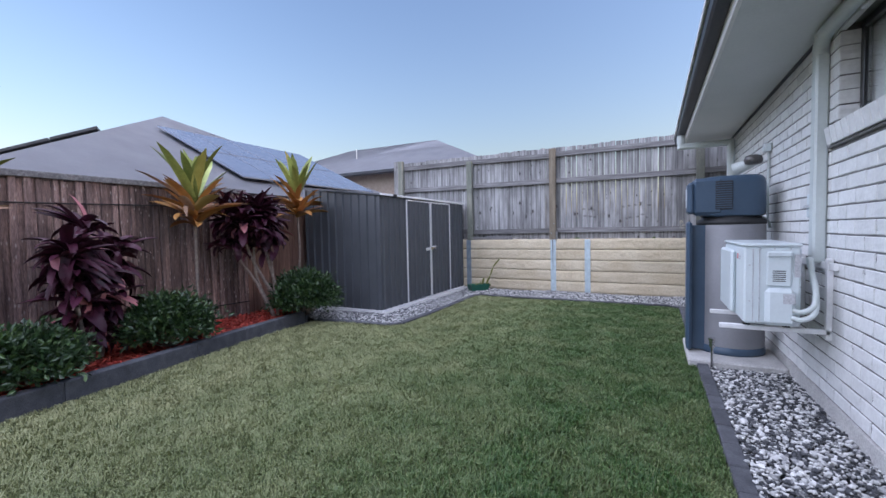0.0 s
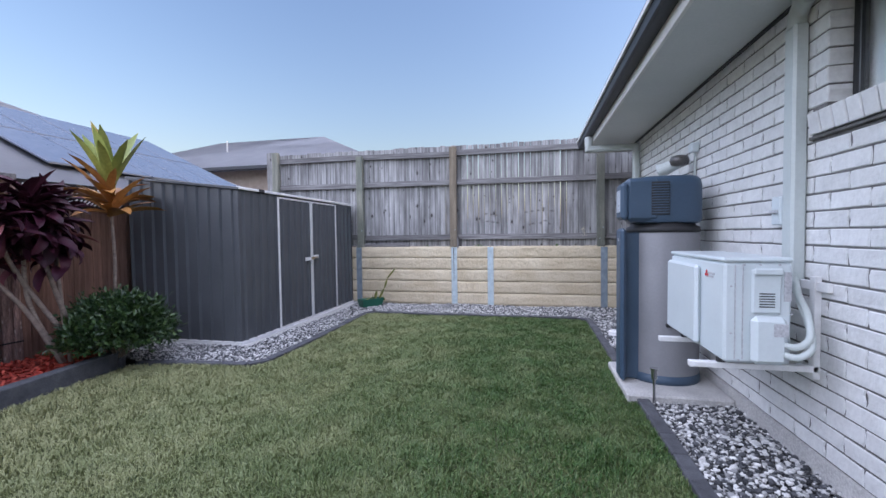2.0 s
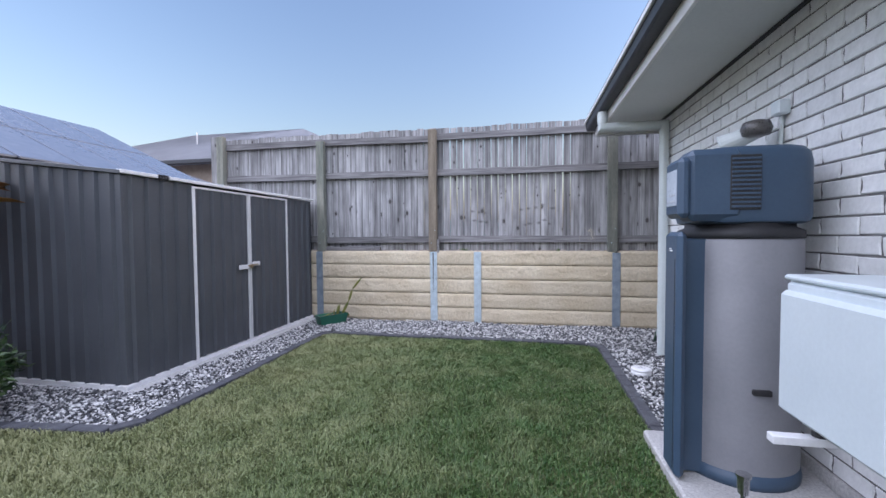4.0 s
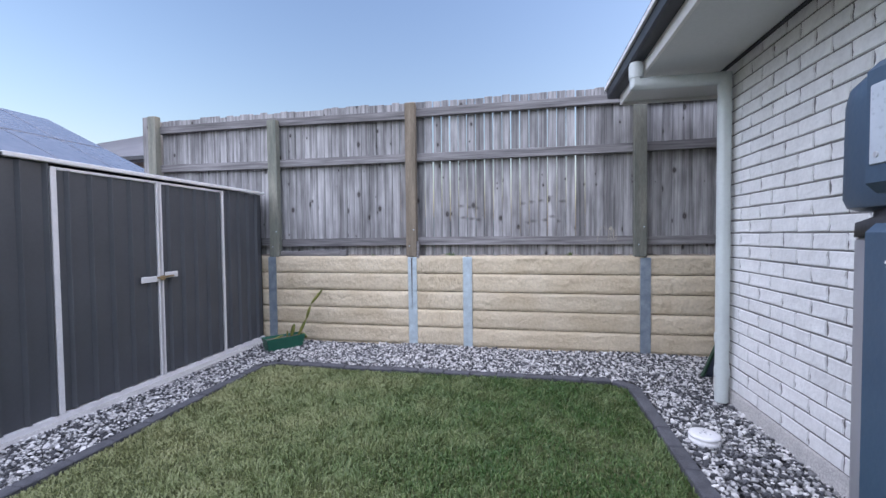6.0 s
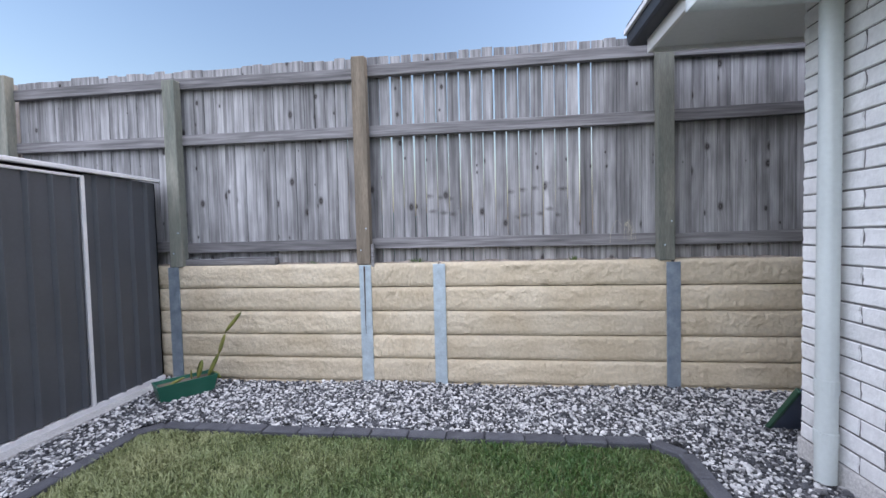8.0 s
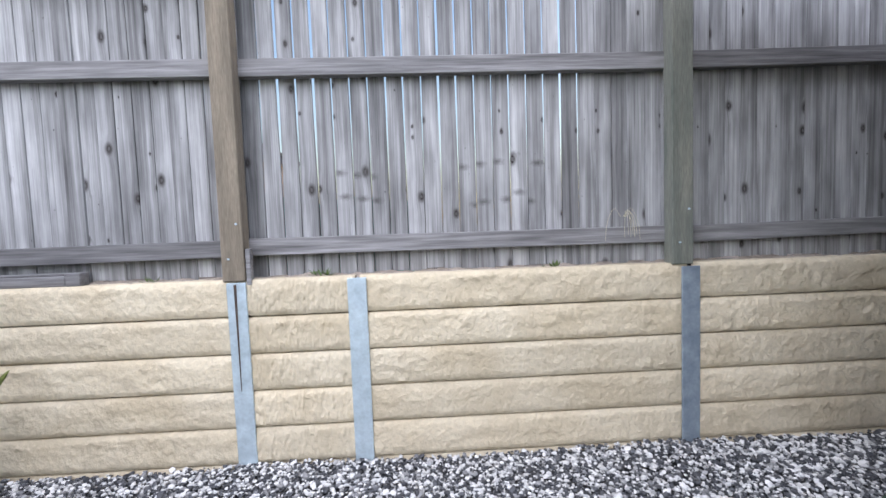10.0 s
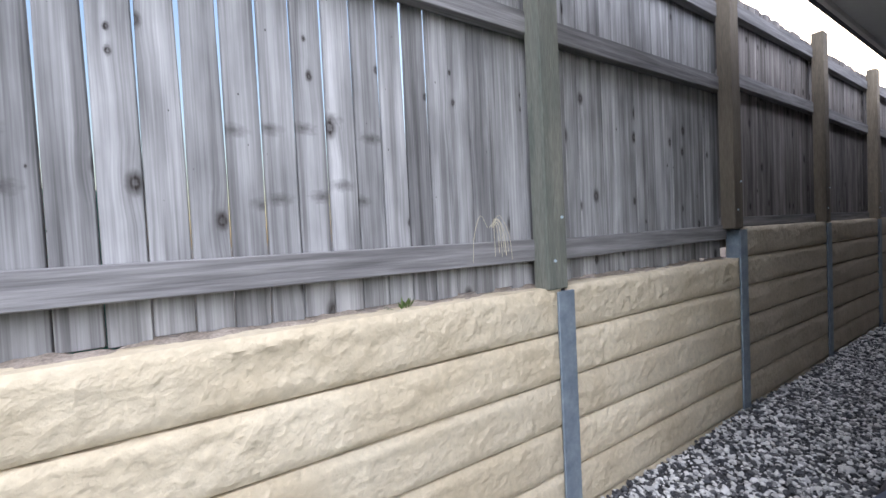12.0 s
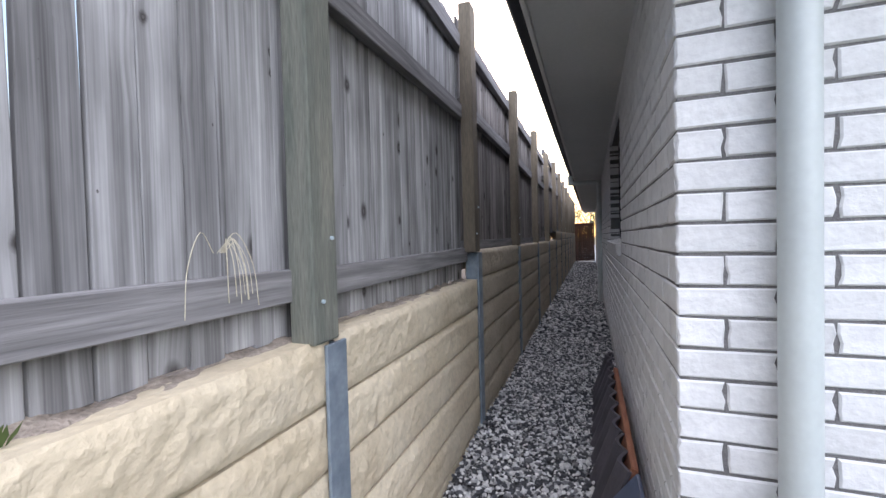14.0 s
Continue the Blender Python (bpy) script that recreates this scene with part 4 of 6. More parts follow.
downpipe(0.888, 6.745, (0.305, 6.745))
downpipe(8.2, 7.06, (8.2, 7.585))

trunk = thing("pipe_trunking", "white plastic trunking carrying air conditioner pipes up the wall", "trunking")
bm = bmesh.new()
box(bm, 0.878, 0.948, 3.445, 3.538, 0.955, 2.28, 0.012)
part("trunking_cover", bm, M_PVC, trunk)
bm = bmesh.new()
path = curve_pts([(0.91, 3.49, 2.26), (0.91, 3.48, 2.33), (0.91, 3.41, 2.378), (0.91, 3.3, 2.385), (0.91, 1.5, 2.385), (0.91, -3.0, 2.385)], 5)
tube(bm, path, 0.042, 10)
part("trunking_bend", bm, M_PVC, trunk, smooth=True)

# ---- hot water unit ----
M_BLUE = surf("slate_blue_plastic", (0.040, 0.072, 0.115), (0.052, 0.088, 0.135), 4, 0.42, 0.06, 70, fine_mix=0.06)
M_TANK = surf("grey_painted_steel", (0.21, 0.21, 0.225), (0.25, 0.25, 0.265), 4, 0.45, 0.04, 60, fine_mix=0.05)
M_GREYLBL = surf("grey_label", (0.42, 0.43, 0.45), (0.5, 0.5, 0.52), 20, 0.5, 0)
M_BLACK = surf("black_plastic", (0.018, 0.018, 0.02), (0.03, 0.03, 0.032), 10, 0.6, 0.1)
bm = bmesh.new()
box(bm, 0.24, 0.938, 4.14, 4.93, -0.055, 0.05, 0.012)
simple("tank_slab", bm, M_CONC, "pale concrete pad under the hot water unit", "slab", "structure")
heater = thing("hot_water_unit", "tall grey hot water tank with a slate blue cap", "water heater")
TC = (0.60, 4.635)
CC = (0.60, 4.635)


def squircle(b, cx, cy, rings, n=40, power=2.0):
    """Stacked rounded-square rings: (z, radius)."""
    rows = []
    for z, r in rings:
        row = []
        for i in range(n):
            a = 2 * math.pi * i / n
            c, s = math.cos(a), math.sin(a)
            k = (abs(c) ** power + abs(s) ** power) ** (-1 / power)
            row.append(b.verts.new((cx + r * k * c, cy + r * k * s, z)))
        rows.append(row)
    for p, q in zip(rows, rows[1:]):
        for i in range(n):
            b.faces.new((p[i], p[(i + 1) % n], q[(i + 1) % n], q[i]))
    b.faces.new(rows[0])
    b.faces.new(rows[-1])


bm = bmesh.new()
squircle(bm, *TC, [(0.115, 0.268), (1.205, 0.268), (1.22, 0.26)], 48)
tank = part("tank_body", bm, M_TANK, heater, smooth=True)
tank.data.set_sharp_from_angle(angle=radians(40))
bm = bmesh.new()
squircle(bm, *TC, [(0.05, 0.274), (0.075, 0.276), (0.117, 0.270)], 48)
part("base_ring", bm, M_BLUE, heater, smooth=True)
bm = bmesh.new()
squircle(bm, *TC, [(1.217, 0.270), (1.255, 0.268), (1.27, 0.235), (1.31, 0.23)], 48)
part("neck", bm, M_BLACK, heater, "black recessed band under the cap", smooth=True)
bm = bmesh.new()
squircle(bm, *CC, [(1.285, 0.215), (1.295, 0.238), (1.32, 0.246), (1.57, 0.244), (1.615, 0.237), (1.64, 0.217), (1.65, 0.19)], 64, 4.5)
box(bm, 0.277, 0.52, 4.382, 4.56, 1.30, 1.635, 0.03)
cap = part("heat_pump_cap", bm, M_BLUE, heater, "slate blue plastic cap", smooth=True)
cap.data.set_sharp_from_angle(angle=radians(35))
bm = bmesh.new()
box(bm, 0.456, 0.582, 4.377, 4.392, 1.35, 1.60, 0.003)
grille = part("vent_recess", bm, M_BLACK, cap)
for i in range(12):
    bm = bmesh.new()
    box(bm, 0.460, 0.578, 4.3735, 4.380, 1.360 + i * 0.0198, 1.369 + i * 0.0198, 0.001)
    part("vent_slat", bm, M_BLUE, cap)
bm = bmesh.new()
box(bm, 0.238, 0.30, 4.378, 4.57, 1.315, 1.60, 0.022)
ctl = part("control_box", bm, M_BLUE, heater)
bm = bmesh.new()
box(bm, 0.2345, 0.24, 4.405, 4.535, 1.375, 1.545, 0.002)
part("display", bm, surf("grey_display", (0.42, 0.47, 0.52), (0.5, 0.55, 0.6), 9, 0.3, 0, fine_mix=0.04), ctl, "pale grey control display")
for i in range(4):
    for j in range(2):
        if i < 3 or j == 0:
            bm = bmesh.new()
            rod(bm, (0.236, 4.425 + i * 0.030, 1.395 + j * 0.032), (0.2325, 4.425 + i * 0.030, 1.395 + j * 0.032), 0.0065, seg=10)
            part("button", bm, M_GREYLBL, ctl)
bm = bmesh.new()
box(bm, 0.238, 0.282, 4.378, 4.565, 0.06, 1.25, 0.02)
box(bm, 0.283, 0.42, 4.47, 4.56, 0.06, 1.215, 0.004)
cover = part("side_cover", bm, M_BLUE, heater, "slate blue moulded cover running down the tank")
bm = bmesh.new()
box(bm, 0.2365, 0.24, 4.412, 4.418, 0.10, 1.12, 0.001)
part("groove", bm, M_BLACK, cover)
bm = bmesh.new()
box(bm, 0.236, 0.239, 4.45, 4.485, 1.155, 1.161)
box(bm, 0.236, 0.239, 4.465, 4.49, 1.165, 1.171)
part("maker_mark", bm, M_ZINC, cover)
bm = bmesh.new()
box(bm, 0.555, 0.63, TC[1] - 0.285, TC[1] - 0.255, 0.50, 0.525, 0.003)
part("valve", bm, M_BLACK, heater)
bm = bmesh.new()
tube(bm, curve_pts([(0.80, 4.72, 1.27), (0.86, 4.77, 1.275), (0.91, 4.80, 1.25), (0.935, 4.82, 1.18)], 5), 0.012, 8)
part("water_pipe", bm, M_PVC, heater, smooth=True)

stake = thing("garden_light", "small chrome stake light standing in the gravel beside the pad", "garden light")
M_CHROME = surf("chrome", (0.55, 0.55, 0.56), (0.66, 0.66, 0.67), 30, 0.22, 0.03, metal=1.0, fine_mix=0.05)
bm = bmesh.new()
rod(bm, (0.412, 4.125, -0.02), (0.412, 4.125, 0.19), 0.010, seg=12)
part("stake", bm, M_CHROME, stake)
bm = bmesh.new()
rod(bm, (0.412, 4.125, 0.175), (0.412, 4.125, 0.245), 0.02, 0.024, 16)
rod(bm, (0.412, 4.125, 0.245), (0.412, 4.125, 0.255), 0.029, 0.029, 16)
part("lamp_head", bm, M_CHROME, stake)

# ---- air conditioner ----
M_WHITE = surf("white_enamel", (0.575, 0.635, 0.65), (0.63, 0.69, 0.705), 3, 0.35, 0.03, 60, fine_mix=0.03)
ac = thing("air_conditioner", "white outdoor air conditioner unit on a wall bracket", "air conditioner")
AX0, AX1, AY0, AY1, AZ0, AZ1 = 0.545, 0.835, 3.345, 4.12, 0.555, 1.045
bm = bmesh.new()
box(bm, AX0, AX1, AY0, AY1, AZ0, AZ1, 0.012)
part("casing", bm, M_WHITE, ac)
bm = bmesh.new()
box(bm, AX0 - 0.006, AX1 + 0.004, AY0 - 0.005, AY1 + 0.005, AZ1 + 0.002, AZ1 + 0.024, 0.008)
part("top_cover", bm, M_WHITE, ac)
bm = bmesh.new()
box(bm, AX0 - 0.034, AX0 - 0.002, AY0 + 0.27, AY1 - 0.02, AZ0 + 0.015, AZ1 - 0.03, 0.02)
fan = part("fan_guard", bm, M_WHITE, ac)
for i, (u, w) in enumerate(((0.0, 0.0), (-0.011, -0.017), (0.011, -0.017))):
    bm = bmesh.new()
    box(bm, -0.0065, 0.0065, -0.0065, 0.0065, -0.002, 0.002, 0, Matrix.Translation((AX0 - 0.003, AY0 + 0.20 + u, 0.985 + w)) @ Matrix.Rotation(math.pi / 2, 4, "Y") @ Matrix.Rotation(math.pi / 4, 4, "Z"))
    part("badge", bm, surf("red_badge", (0.55, 0.03, 0.04), (0.6, 0.04, 0.05), 30, 0.4, 0), ac)
for k, w in enumerate((0.075, 0.06)):
    bm = bmesh.new()
    box(bm, AX0 - 0.004, AX0 - 0.0015, AY0 + 0.18 - w, AY0 + 0.18, 0.974 - k * 0.016, 0.984 - k * 0.016)
    part("badge_bar", bm, M_GREYLBL, ac)
for xs in (AX0 + 0.045, AX0 + 0.078):
    bm = bmesh.new()
    box(bm, xs, xs + 0.005, AY0 - 0.004, AY0 + 0.001, AZ0 + 0.02, AZ1 - 0.01, 0.001)
    part("seam", bm, M_GREYLBL, ac)
bm = bmesh.new()
box(bm, 0.66, 0.785, AY0 - 0.016, AY0 + 0.002, 0.80, 1.015, 0.008)
svc = part("service_panel", bm, M_WHITE, ac)
bm = bmesh.new()
box(bm, 0.66, 0.785, AY0 - 0.034, AY0 - 0.014, 0.985, 1.02, 0.008)
part("handle", bm, M_WHITE, svc)
for i in range(6):
    bm = bmesh.new()
    box(bm, 0.69, 0.755, AY0 - 0.018, AY0 - 0.0145, 0.832 + i * 0.0125, 0.837 + i * 0.0125)
    part("vent_slot", bm, M_BLACK, svc)
bm = bmesh.new()
box(bm, 0.65, 0.80, AY0 - 0.052, AY0 + 0.002, 0.56, 0.79, 0.022)
vc = part("valve_cover", bm, M_WHITE, ac)
bm = bmesh.new()
box(bm, 0.735, 0.795, AY0 - 0.0545, AY0 - 0.051, 0.70, 0.76)
part("label", bm, M_GREYLBL, vc, "grey rating label")
bm = bmesh.new()
box(bm, 0.80, 0.83, AY0 - 0.004, AY0 - 0.001, 0.86, 1.0)
part("label", bm, M_GREYLBL, ac, "grey rating label")
for sx, sz in ((0.575, 0.93), (0.575, 0.70), (0.63, 1.035), (0.70, 1.035), (0.78, 1.035), (0.61, 0.57), (0.83, 0.80)):
    bm = bmesh.new()
    rod(bm, (sx, AY0 - 0.006, sz), (sx, AY0 + 0.002, sz), 0.005, seg=8)
    part("screw", bm, M_GREYLBL, ac)
ac.location = (-0.062, -0.115, 0.022)
for yb in (3.46, 3.98):
    bm = bmesh.new()
    box(bm, 0.43, 1.004, yb - 0.02, yb + 0.02, 0.495, 0.525, 0.003)
    part("bracket_arm", bm, M_ZINC, ac)
    bm = bmesh.new()
    box(bm, 0.98, 1.0115, yb - 0.02, yb + 0.02, 0.46, 0.97, 0.003)
    part("bracket_upright", bm, M_ZINC, ac)
    bm = bmesh.new()
    rod(bm, (0.58, yb, 0.526), (0.58, yb, 0.556), 0.022, seg=12)
    part("rubber_foot", bm, M_BLACK, ac)
    bm = bmesh.new()
    rod(bm, (0.79, yb, 0.526), (0.79, yb, 0.556), 0.022, seg=12)
    part("rubber_foot", bm, M_BLACK, ac)
bm = bmesh.new()
box(bm, 0.986, 1.011, 3.36, 4.16, 0.90, 0.945, 0.003)
part("bracket_rail", bm, M_ZINC, ac)
for k, (dz, dy) in enumerate(((0.0, 0.0), (-0.045, -0.012))):
    bm = bmesh.new()
    tube(bm, curve_pts([(0.78, 3.31 + dy, 0.66 + dz), (0.83, 3.29 + dy, 0.655 + dz), (0.885, 3.30 + dy, 0.70 + dz), (0.905, 3.36 + dy, 0.80 + dz), (0.905, 3.43 + dy * 2, 0.88 + dz), (0.905, 3.49 + dy * 2, 0.97)], 6), 0.016, 10)
    part("insulated_pipe", bm, M_PVC, ac, "white insulated refrigerant pipe", smooth=True)

iso = thing("isolator_switch", "white weatherproof isolator switch screwed to the brick wall", "switch")
bm = bmesh.new()
box(bm, 0.905, 0.949, 3.60, 3.69, 1.25, 1.41, 0.008)
part("box", bm, M_WHITE, iso)
bm = bmesh.new()
box(bm, 0.885, 0.907, 3.615, 3.675, 1.315, 1.335, 0.004, Matrix.Identity(4))
part("lever", bm, M_GREYLBL, iso)

flood = thing("sensor_floodlight", "white wall floodlight with a dark sensor dome", "lamp")
bm = bmesh.new()
box(bm, 0.885, 0.948, 4.845, 4.925, 1.89, 1.97, 0.008)
part("junction_box", bm, M_WHITE, flood)
bm = bmesh.new()
rod(bm, (0.93, 4.90, 1.89), (0.93, 4.90, 1.27), 0.010, seg=10)
part("conduit", bm, M_PVC, flood)
bm = bmesh.new()
squircle(bm, 0.82, 4.93, [(1.785, 0.03), (1.795, 0.066), (1.83, 0.078), (1.868, 0.066), (1.88, 0.03)], 24)
part("sensor_dome", bm, surf("smoked_plastic", (0.06, 0.055, 0.055), (0.10, 0.095, 0.09), 8, 0.3, 0), flood, smooth=True)
bm = bmesh.new()
rod(bm, (0.84, 4.96, 1.825), (0.70, 5.05, 1.765), 0.042, 0.062, 18)
rod(bm, (0.70, 5.05, 1.765), (0.692, 5.055, 1.762), 0.066, 0.066, 18)
part("lamp_head", bm, M_PVC, flood)

# ---- small things on the gravel ----
bm = bmesh.new()
squircle(bm, 0.53, 6.10, [(0.0, 0.080), (0.040, 0.084), (0.042, 0.078), (0.047, 0.078), (0.049, 0.085), (0.062, 0.082), (0.067, 0.062)], 28)
lid = simple("drain_cap", bm, M_ZINC, "round white plastic inspection cap sitting in the gravel", "drain cap", smooth=True)
for i in range(9):
    bm = bmesh.new()
    a = i * 0.7
    rod(bm, (0.53 + 0.03 * math.cos(a) * (i % 3) / 2, 6.10 + 0.03 * math.sin(a) * (i % 3) / 2, 0.06), (0.53 + 0.03 * math.cos(a) * (i % 3) / 2, 6.10 + 0.03 * math.sin(a) * (i % 3) / 2, 0.0695), 0.005, seg=6)
    part("hole", bm, M_GREYLBL, lid)

pot = thing("planter_trough", "green plastic trough with a straggling cactus, on the gravel", "plant pot")
M_GREEN = surf("green_plastic", (0.012, 0.10, 0.065), (0.02, 0.13, 0.085), 6, 0.4, 0.05, fine_mix=0.08)
PM = pose(-3.125, 7.60, 0.0, 0, 0, 53) @ Matrix.Diagonal((0.9, 0.9, 1, 1))
bm = bmesh.new()
lo = [bm.verts.new(p) for p in ((-0.20, -0.075, 0.0), (0.20, -0.075, 0.0), (0.20, 0.075, 0.0), (-0.20, 0.075, 0.0))]
hi = [bm.verts.new(p) for p in ((-0.235, -0.10, 0.14), (0.235, -0.10, 0.14), (0.235, 0.10, 0.14), (-0.235, 0.10, 0.14))]
h2 = [bm.verts.new(p) for p in ((-0.22, -0.088, 0.14), (0.22, -0.088, 0.14), (0.22, 0.088, 0.14), (-0.22, 0.088, 0.14))]
l2 = [bm.verts.new(p) for p in ((-0.205, -0.078, 0.105), (0.205, -0.078, 0.105), (0.205, 0.078, 0.105), (-0.205, 0.078, 0.105))]
bm.faces.new(lo)
for a, b_ in ((lo, hi), (hi, h2), (h2, l2)):
    for i in range(4):
        bm.faces.new((a[i], a[(i + 1) % 4], b_[(i + 1) % 4], b_[i]))
bmesh.ops.transform(bm, matrix=PM, verts=bm.verts)
part("trough", bm, M_GREEN, pot)
bm = bmesh.new()
box(bm, -0.206, 0.206, -0.08, 0.08, 0.09, 0.115, 0, PM)
part("potting_soil", bm, M_SOIL, pot)
M_CACT = surf("cactus_skin", (0.11, 0.14, 0.03), (0.26, 0.25, 0.06), 14, 0.6, 0.3, 60, fine_mix=0.2)


def pad(b, a, c, w, th=0.006):
    """A flat cactus segment from a to c."""
    a, c = Vector(a), Vector(c)
    d = c - a
    side = d.cross(Vector((0.25, 1, 0.1))).normalized()
    out = side.cross(d).normalized()
    rows = []
    for t, k in ((0, 0.3), (0.15, 0.75), (0.4, 1.0), (0.7, 0.9), (0.9, 0.6), (1.0, 0.2)):
        p = a + d * t
        rows.append([b.verts.new(p + side * w * k), b.verts.new(p + out * th), b.verts.new(p - side * w * k), b.verts.new(p - out * th)])
    for p, q in zip(rows, rows[1:]):
        for i in range(4):
            b.faces.new((p[i], p[(i + 1) % 4], q[(i + 1) % 4], q[i]))
    b.faces.new(rows[0])
    b.faces.new(rows[-1])


for a, c, w in (((-3.02, 7.72, 0.12), (-2.93, 7.74, 0.30), 0.022), ((-2.93, 7.74, 0.30), (-2.88, 7.76, 0.46), 0.02), ((-2.88, 7.76, 0.47), (-2.74, 7.78, 0.64), 0.017), ((-3.08, 7.68, 0.12), (-3.05, 7.70, 0.255), 0.030), ((-3.0, 7.75, 0.14), (-2.92, 7.74, 0.10), 0.028), ((-3.12, 7.66, 0.10), (-3.09, 7.62, 0.20), 0.012), ((-3.2, 7.5, 0.11), (-3.1, 7.56, 0.16), 0.012), ((-3.22, 7.46, 0.11), (-3.14, 7.5, 0.13), 0.01)):
    bm = bmesh.new()
    pad(bm, a, c, w)
    part("cactus_segment", bm, M_CACT, pot, smooth=True)

# ---- leaning sheets in the passage ----
M_SHEET = surf("blue_grey_sheet", (0.05, 0.07, 0.115), (0.08, 0.10, 0.155), 5, 0.5, 0.08, fine_mix=0.1)
M_TERRA = surf("terracotta", (0.26, 0.10, 0.055), (0.36, 0.15, 0.085), 7, 0.85, 0.3, fine_mix=0.15)
M_DARKBOARD = surf("dark_board", (0.042, 0.038, 0.046), (0.08, 0.072, 0.085), 5, 0.8, 0.2, fine_mix=0.2)
M_DARKGREEN = surf("dark_green_trim", (0.012, 0.05, 0.025), (0.02, 0.07, 0.04), 7, 0.5, 0.1)


def leaning(name, x0, x1, y0, top, th, material, label, trim=None):
    t = thing(name, label, "panel")
    ang = math.atan2(y0 - HN - 0.05, top)
    ln = math.hypot(y0 - HN - 0.05, top)
    b = bmesh.new()
    box(b, x0, x1, 0, th, 0, ln, 0.006, Matrix.Translation((0, y0, 0.0)) @ Matrix.Rotation(ang, 4, "X"))
    part("sheet", b, material, t)
    if trim:
        b = bmesh.new()
        box(b, x0 - 0.02, x0 - 0.001, -0.006, th + 0.006, 0, ln, 0.004, Matrix.Translation((0, y0, 0.0)) @ Matrix.Rotation(ang, 4, "X"))
        part("edge_trim", b, trim, t, "dark green edge strip")


leaning("roofing_sheet", 0.99, 1.42, 7.31, 0.335, 0.02, M_SHEET, "blue-grey sheet leaning against the brick wall on the gravel", M_DARKGREEN)
leaning("terracotta_slab", 1.50, 2.9, 7.115, 0.315, 0.03, M_TERRA, "terracotta slabs leaning against the brick wall")


def roof_tile(x0, lean):
    """A concrete roof tile with two rolls, standing on its end against the slabs."""
    t = thing("roof_tile", "weathered dark brown concrete roof tile leaning on the terracotta slabs", "roof tile", "roof tiles in the passage")
    b = bmesh.new()
    front, back = [], []
    for j in range(2):
        for i in range(17):
            u = i / 16
            roll = 0.034 * abs(math.sin(u * 2 * math.pi)) ** 1.4
            y = 7.205 + lean - j * 0.115 + roll
            front.append(b.verts.new((x0 + u * 0.36, y, 0.006 + j * 0.31)))
            back.append(b.verts.new((x0 + u * 0.36, y - 0.016, 0.004 + j * 0.31)))
    for i in range(16):
        b.faces.new((front[i], front[i + 1], front[i + 18], front[i + 17]))
        b.faces.new((back[i], back[i + 17], back[i + 18], back[i + 1]))
        b.faces.new((front[i + 17], front[i + 18], back[i + 18], back[i + 17]))
        b.faces.new((front[i], back[i], back[i + 1], front[i + 1]))
    for i in (0, 16):
        b.faces.new((front[i], front[i + 17], back[i + 17], back[i]))
    part("tile", b, M_DARKBOARD, t)


for k in range(5):
    roof_tile(1.47 + k * 0.375, random.uniform(-0.01, 0.012))

# ---- end of the passage ----
gate = thing("side_gate", "red-brown timber slat gate closing the side passage", "gate", kind="structure")
M_REDWOOD = surf("red_brown_timber", (0.055, 0.022, 0.016), (0.10, 0.04, 0.028), 4, 0.8, 0.5, 30, stretch=(8, 8, 0.7), vary=0.2)
for i in range(10):
    bm = bmesh.new()
    box(bm, 20.9, 20.93, 7.04 + i * 0.09, 7.128 + i * 0.09, 0.06, 1.9, 0.004)
    part("slat", bm, M_REDWOOD, gate)
for z in (0.25, 1.05, 1.75):
    bm = bmesh.new()
    box(bm, 20.86, 20.895, 7.03, 7.94, z, z + 0.09, 0.004)
    part("gate_rail", bm, M_REDWOOD, gate)
bm = bmesh.new()
box(bm, 21.6, 60, 4, 12, -0.055, -0.02)
simple("front_path", bm, M_CONC, "grey concrete drive beyond the gate", "path", "structure")

# ---- neighbouring houses ----
M_BEIGE = surf("beige_brick", (0.34, 0.27, 0.22), (0.42, 0.34, 0.28), 6, 0.85, 0.3, 60)
def hip_house(name, label, cx, cy, apex, eave, half, slope_base, ridge=0.0):
    t = thing(name, label, "house")
    b = bmesh.new()
    hx, hy = half
    cs = [b.verts.new((cx - hx, cy - hy, eave)), b.verts.new((cx + hx, cy - hy, eave)), b.verts.new((cx + hx, cy + hy, eave)), b.verts.new((cx - hx, cy + hy, eave))]
    a0, a1 = b.verts.new((cx - ridge, cy, apex)), b.verts.new((cx + ridge + 0.001, cy, apex))
    b.faces.new((cs[0], cs[1], a1, a0))
    b.faces.new((cs[1], cs[2], a1))
    b.faces.new((cs[2], cs[3], a0, a1))
    b.faces.new((cs[3], cs[0], a0))
    bmesh.ops.solidify(b, geom=b.faces[:], thickness=0.06)
    roof = part("roof", b, M_ROOF, t)
    b = bmesh.new()
    box(b, cx - hx + 0.5, cx + hx - 0.5, cy - hy + 0.5, cy + hy - 0.5, slope_base, eave - 0.05)
    part("wall", b, M_BEIGE, t)
    for a in ((cx + hx - 0.02, cx + hx + 0.10, cy - hy, cy + hy), (cx - hx, cx + hx, cy - hy - 0.1, cy - hy + 0.02)):
        b = bmesh.new()
        box(b, *a, eave - 0.11, eave + 0.02, 0.01)
        part("gutter", b, M_GUTTER, t)
    return t, roof


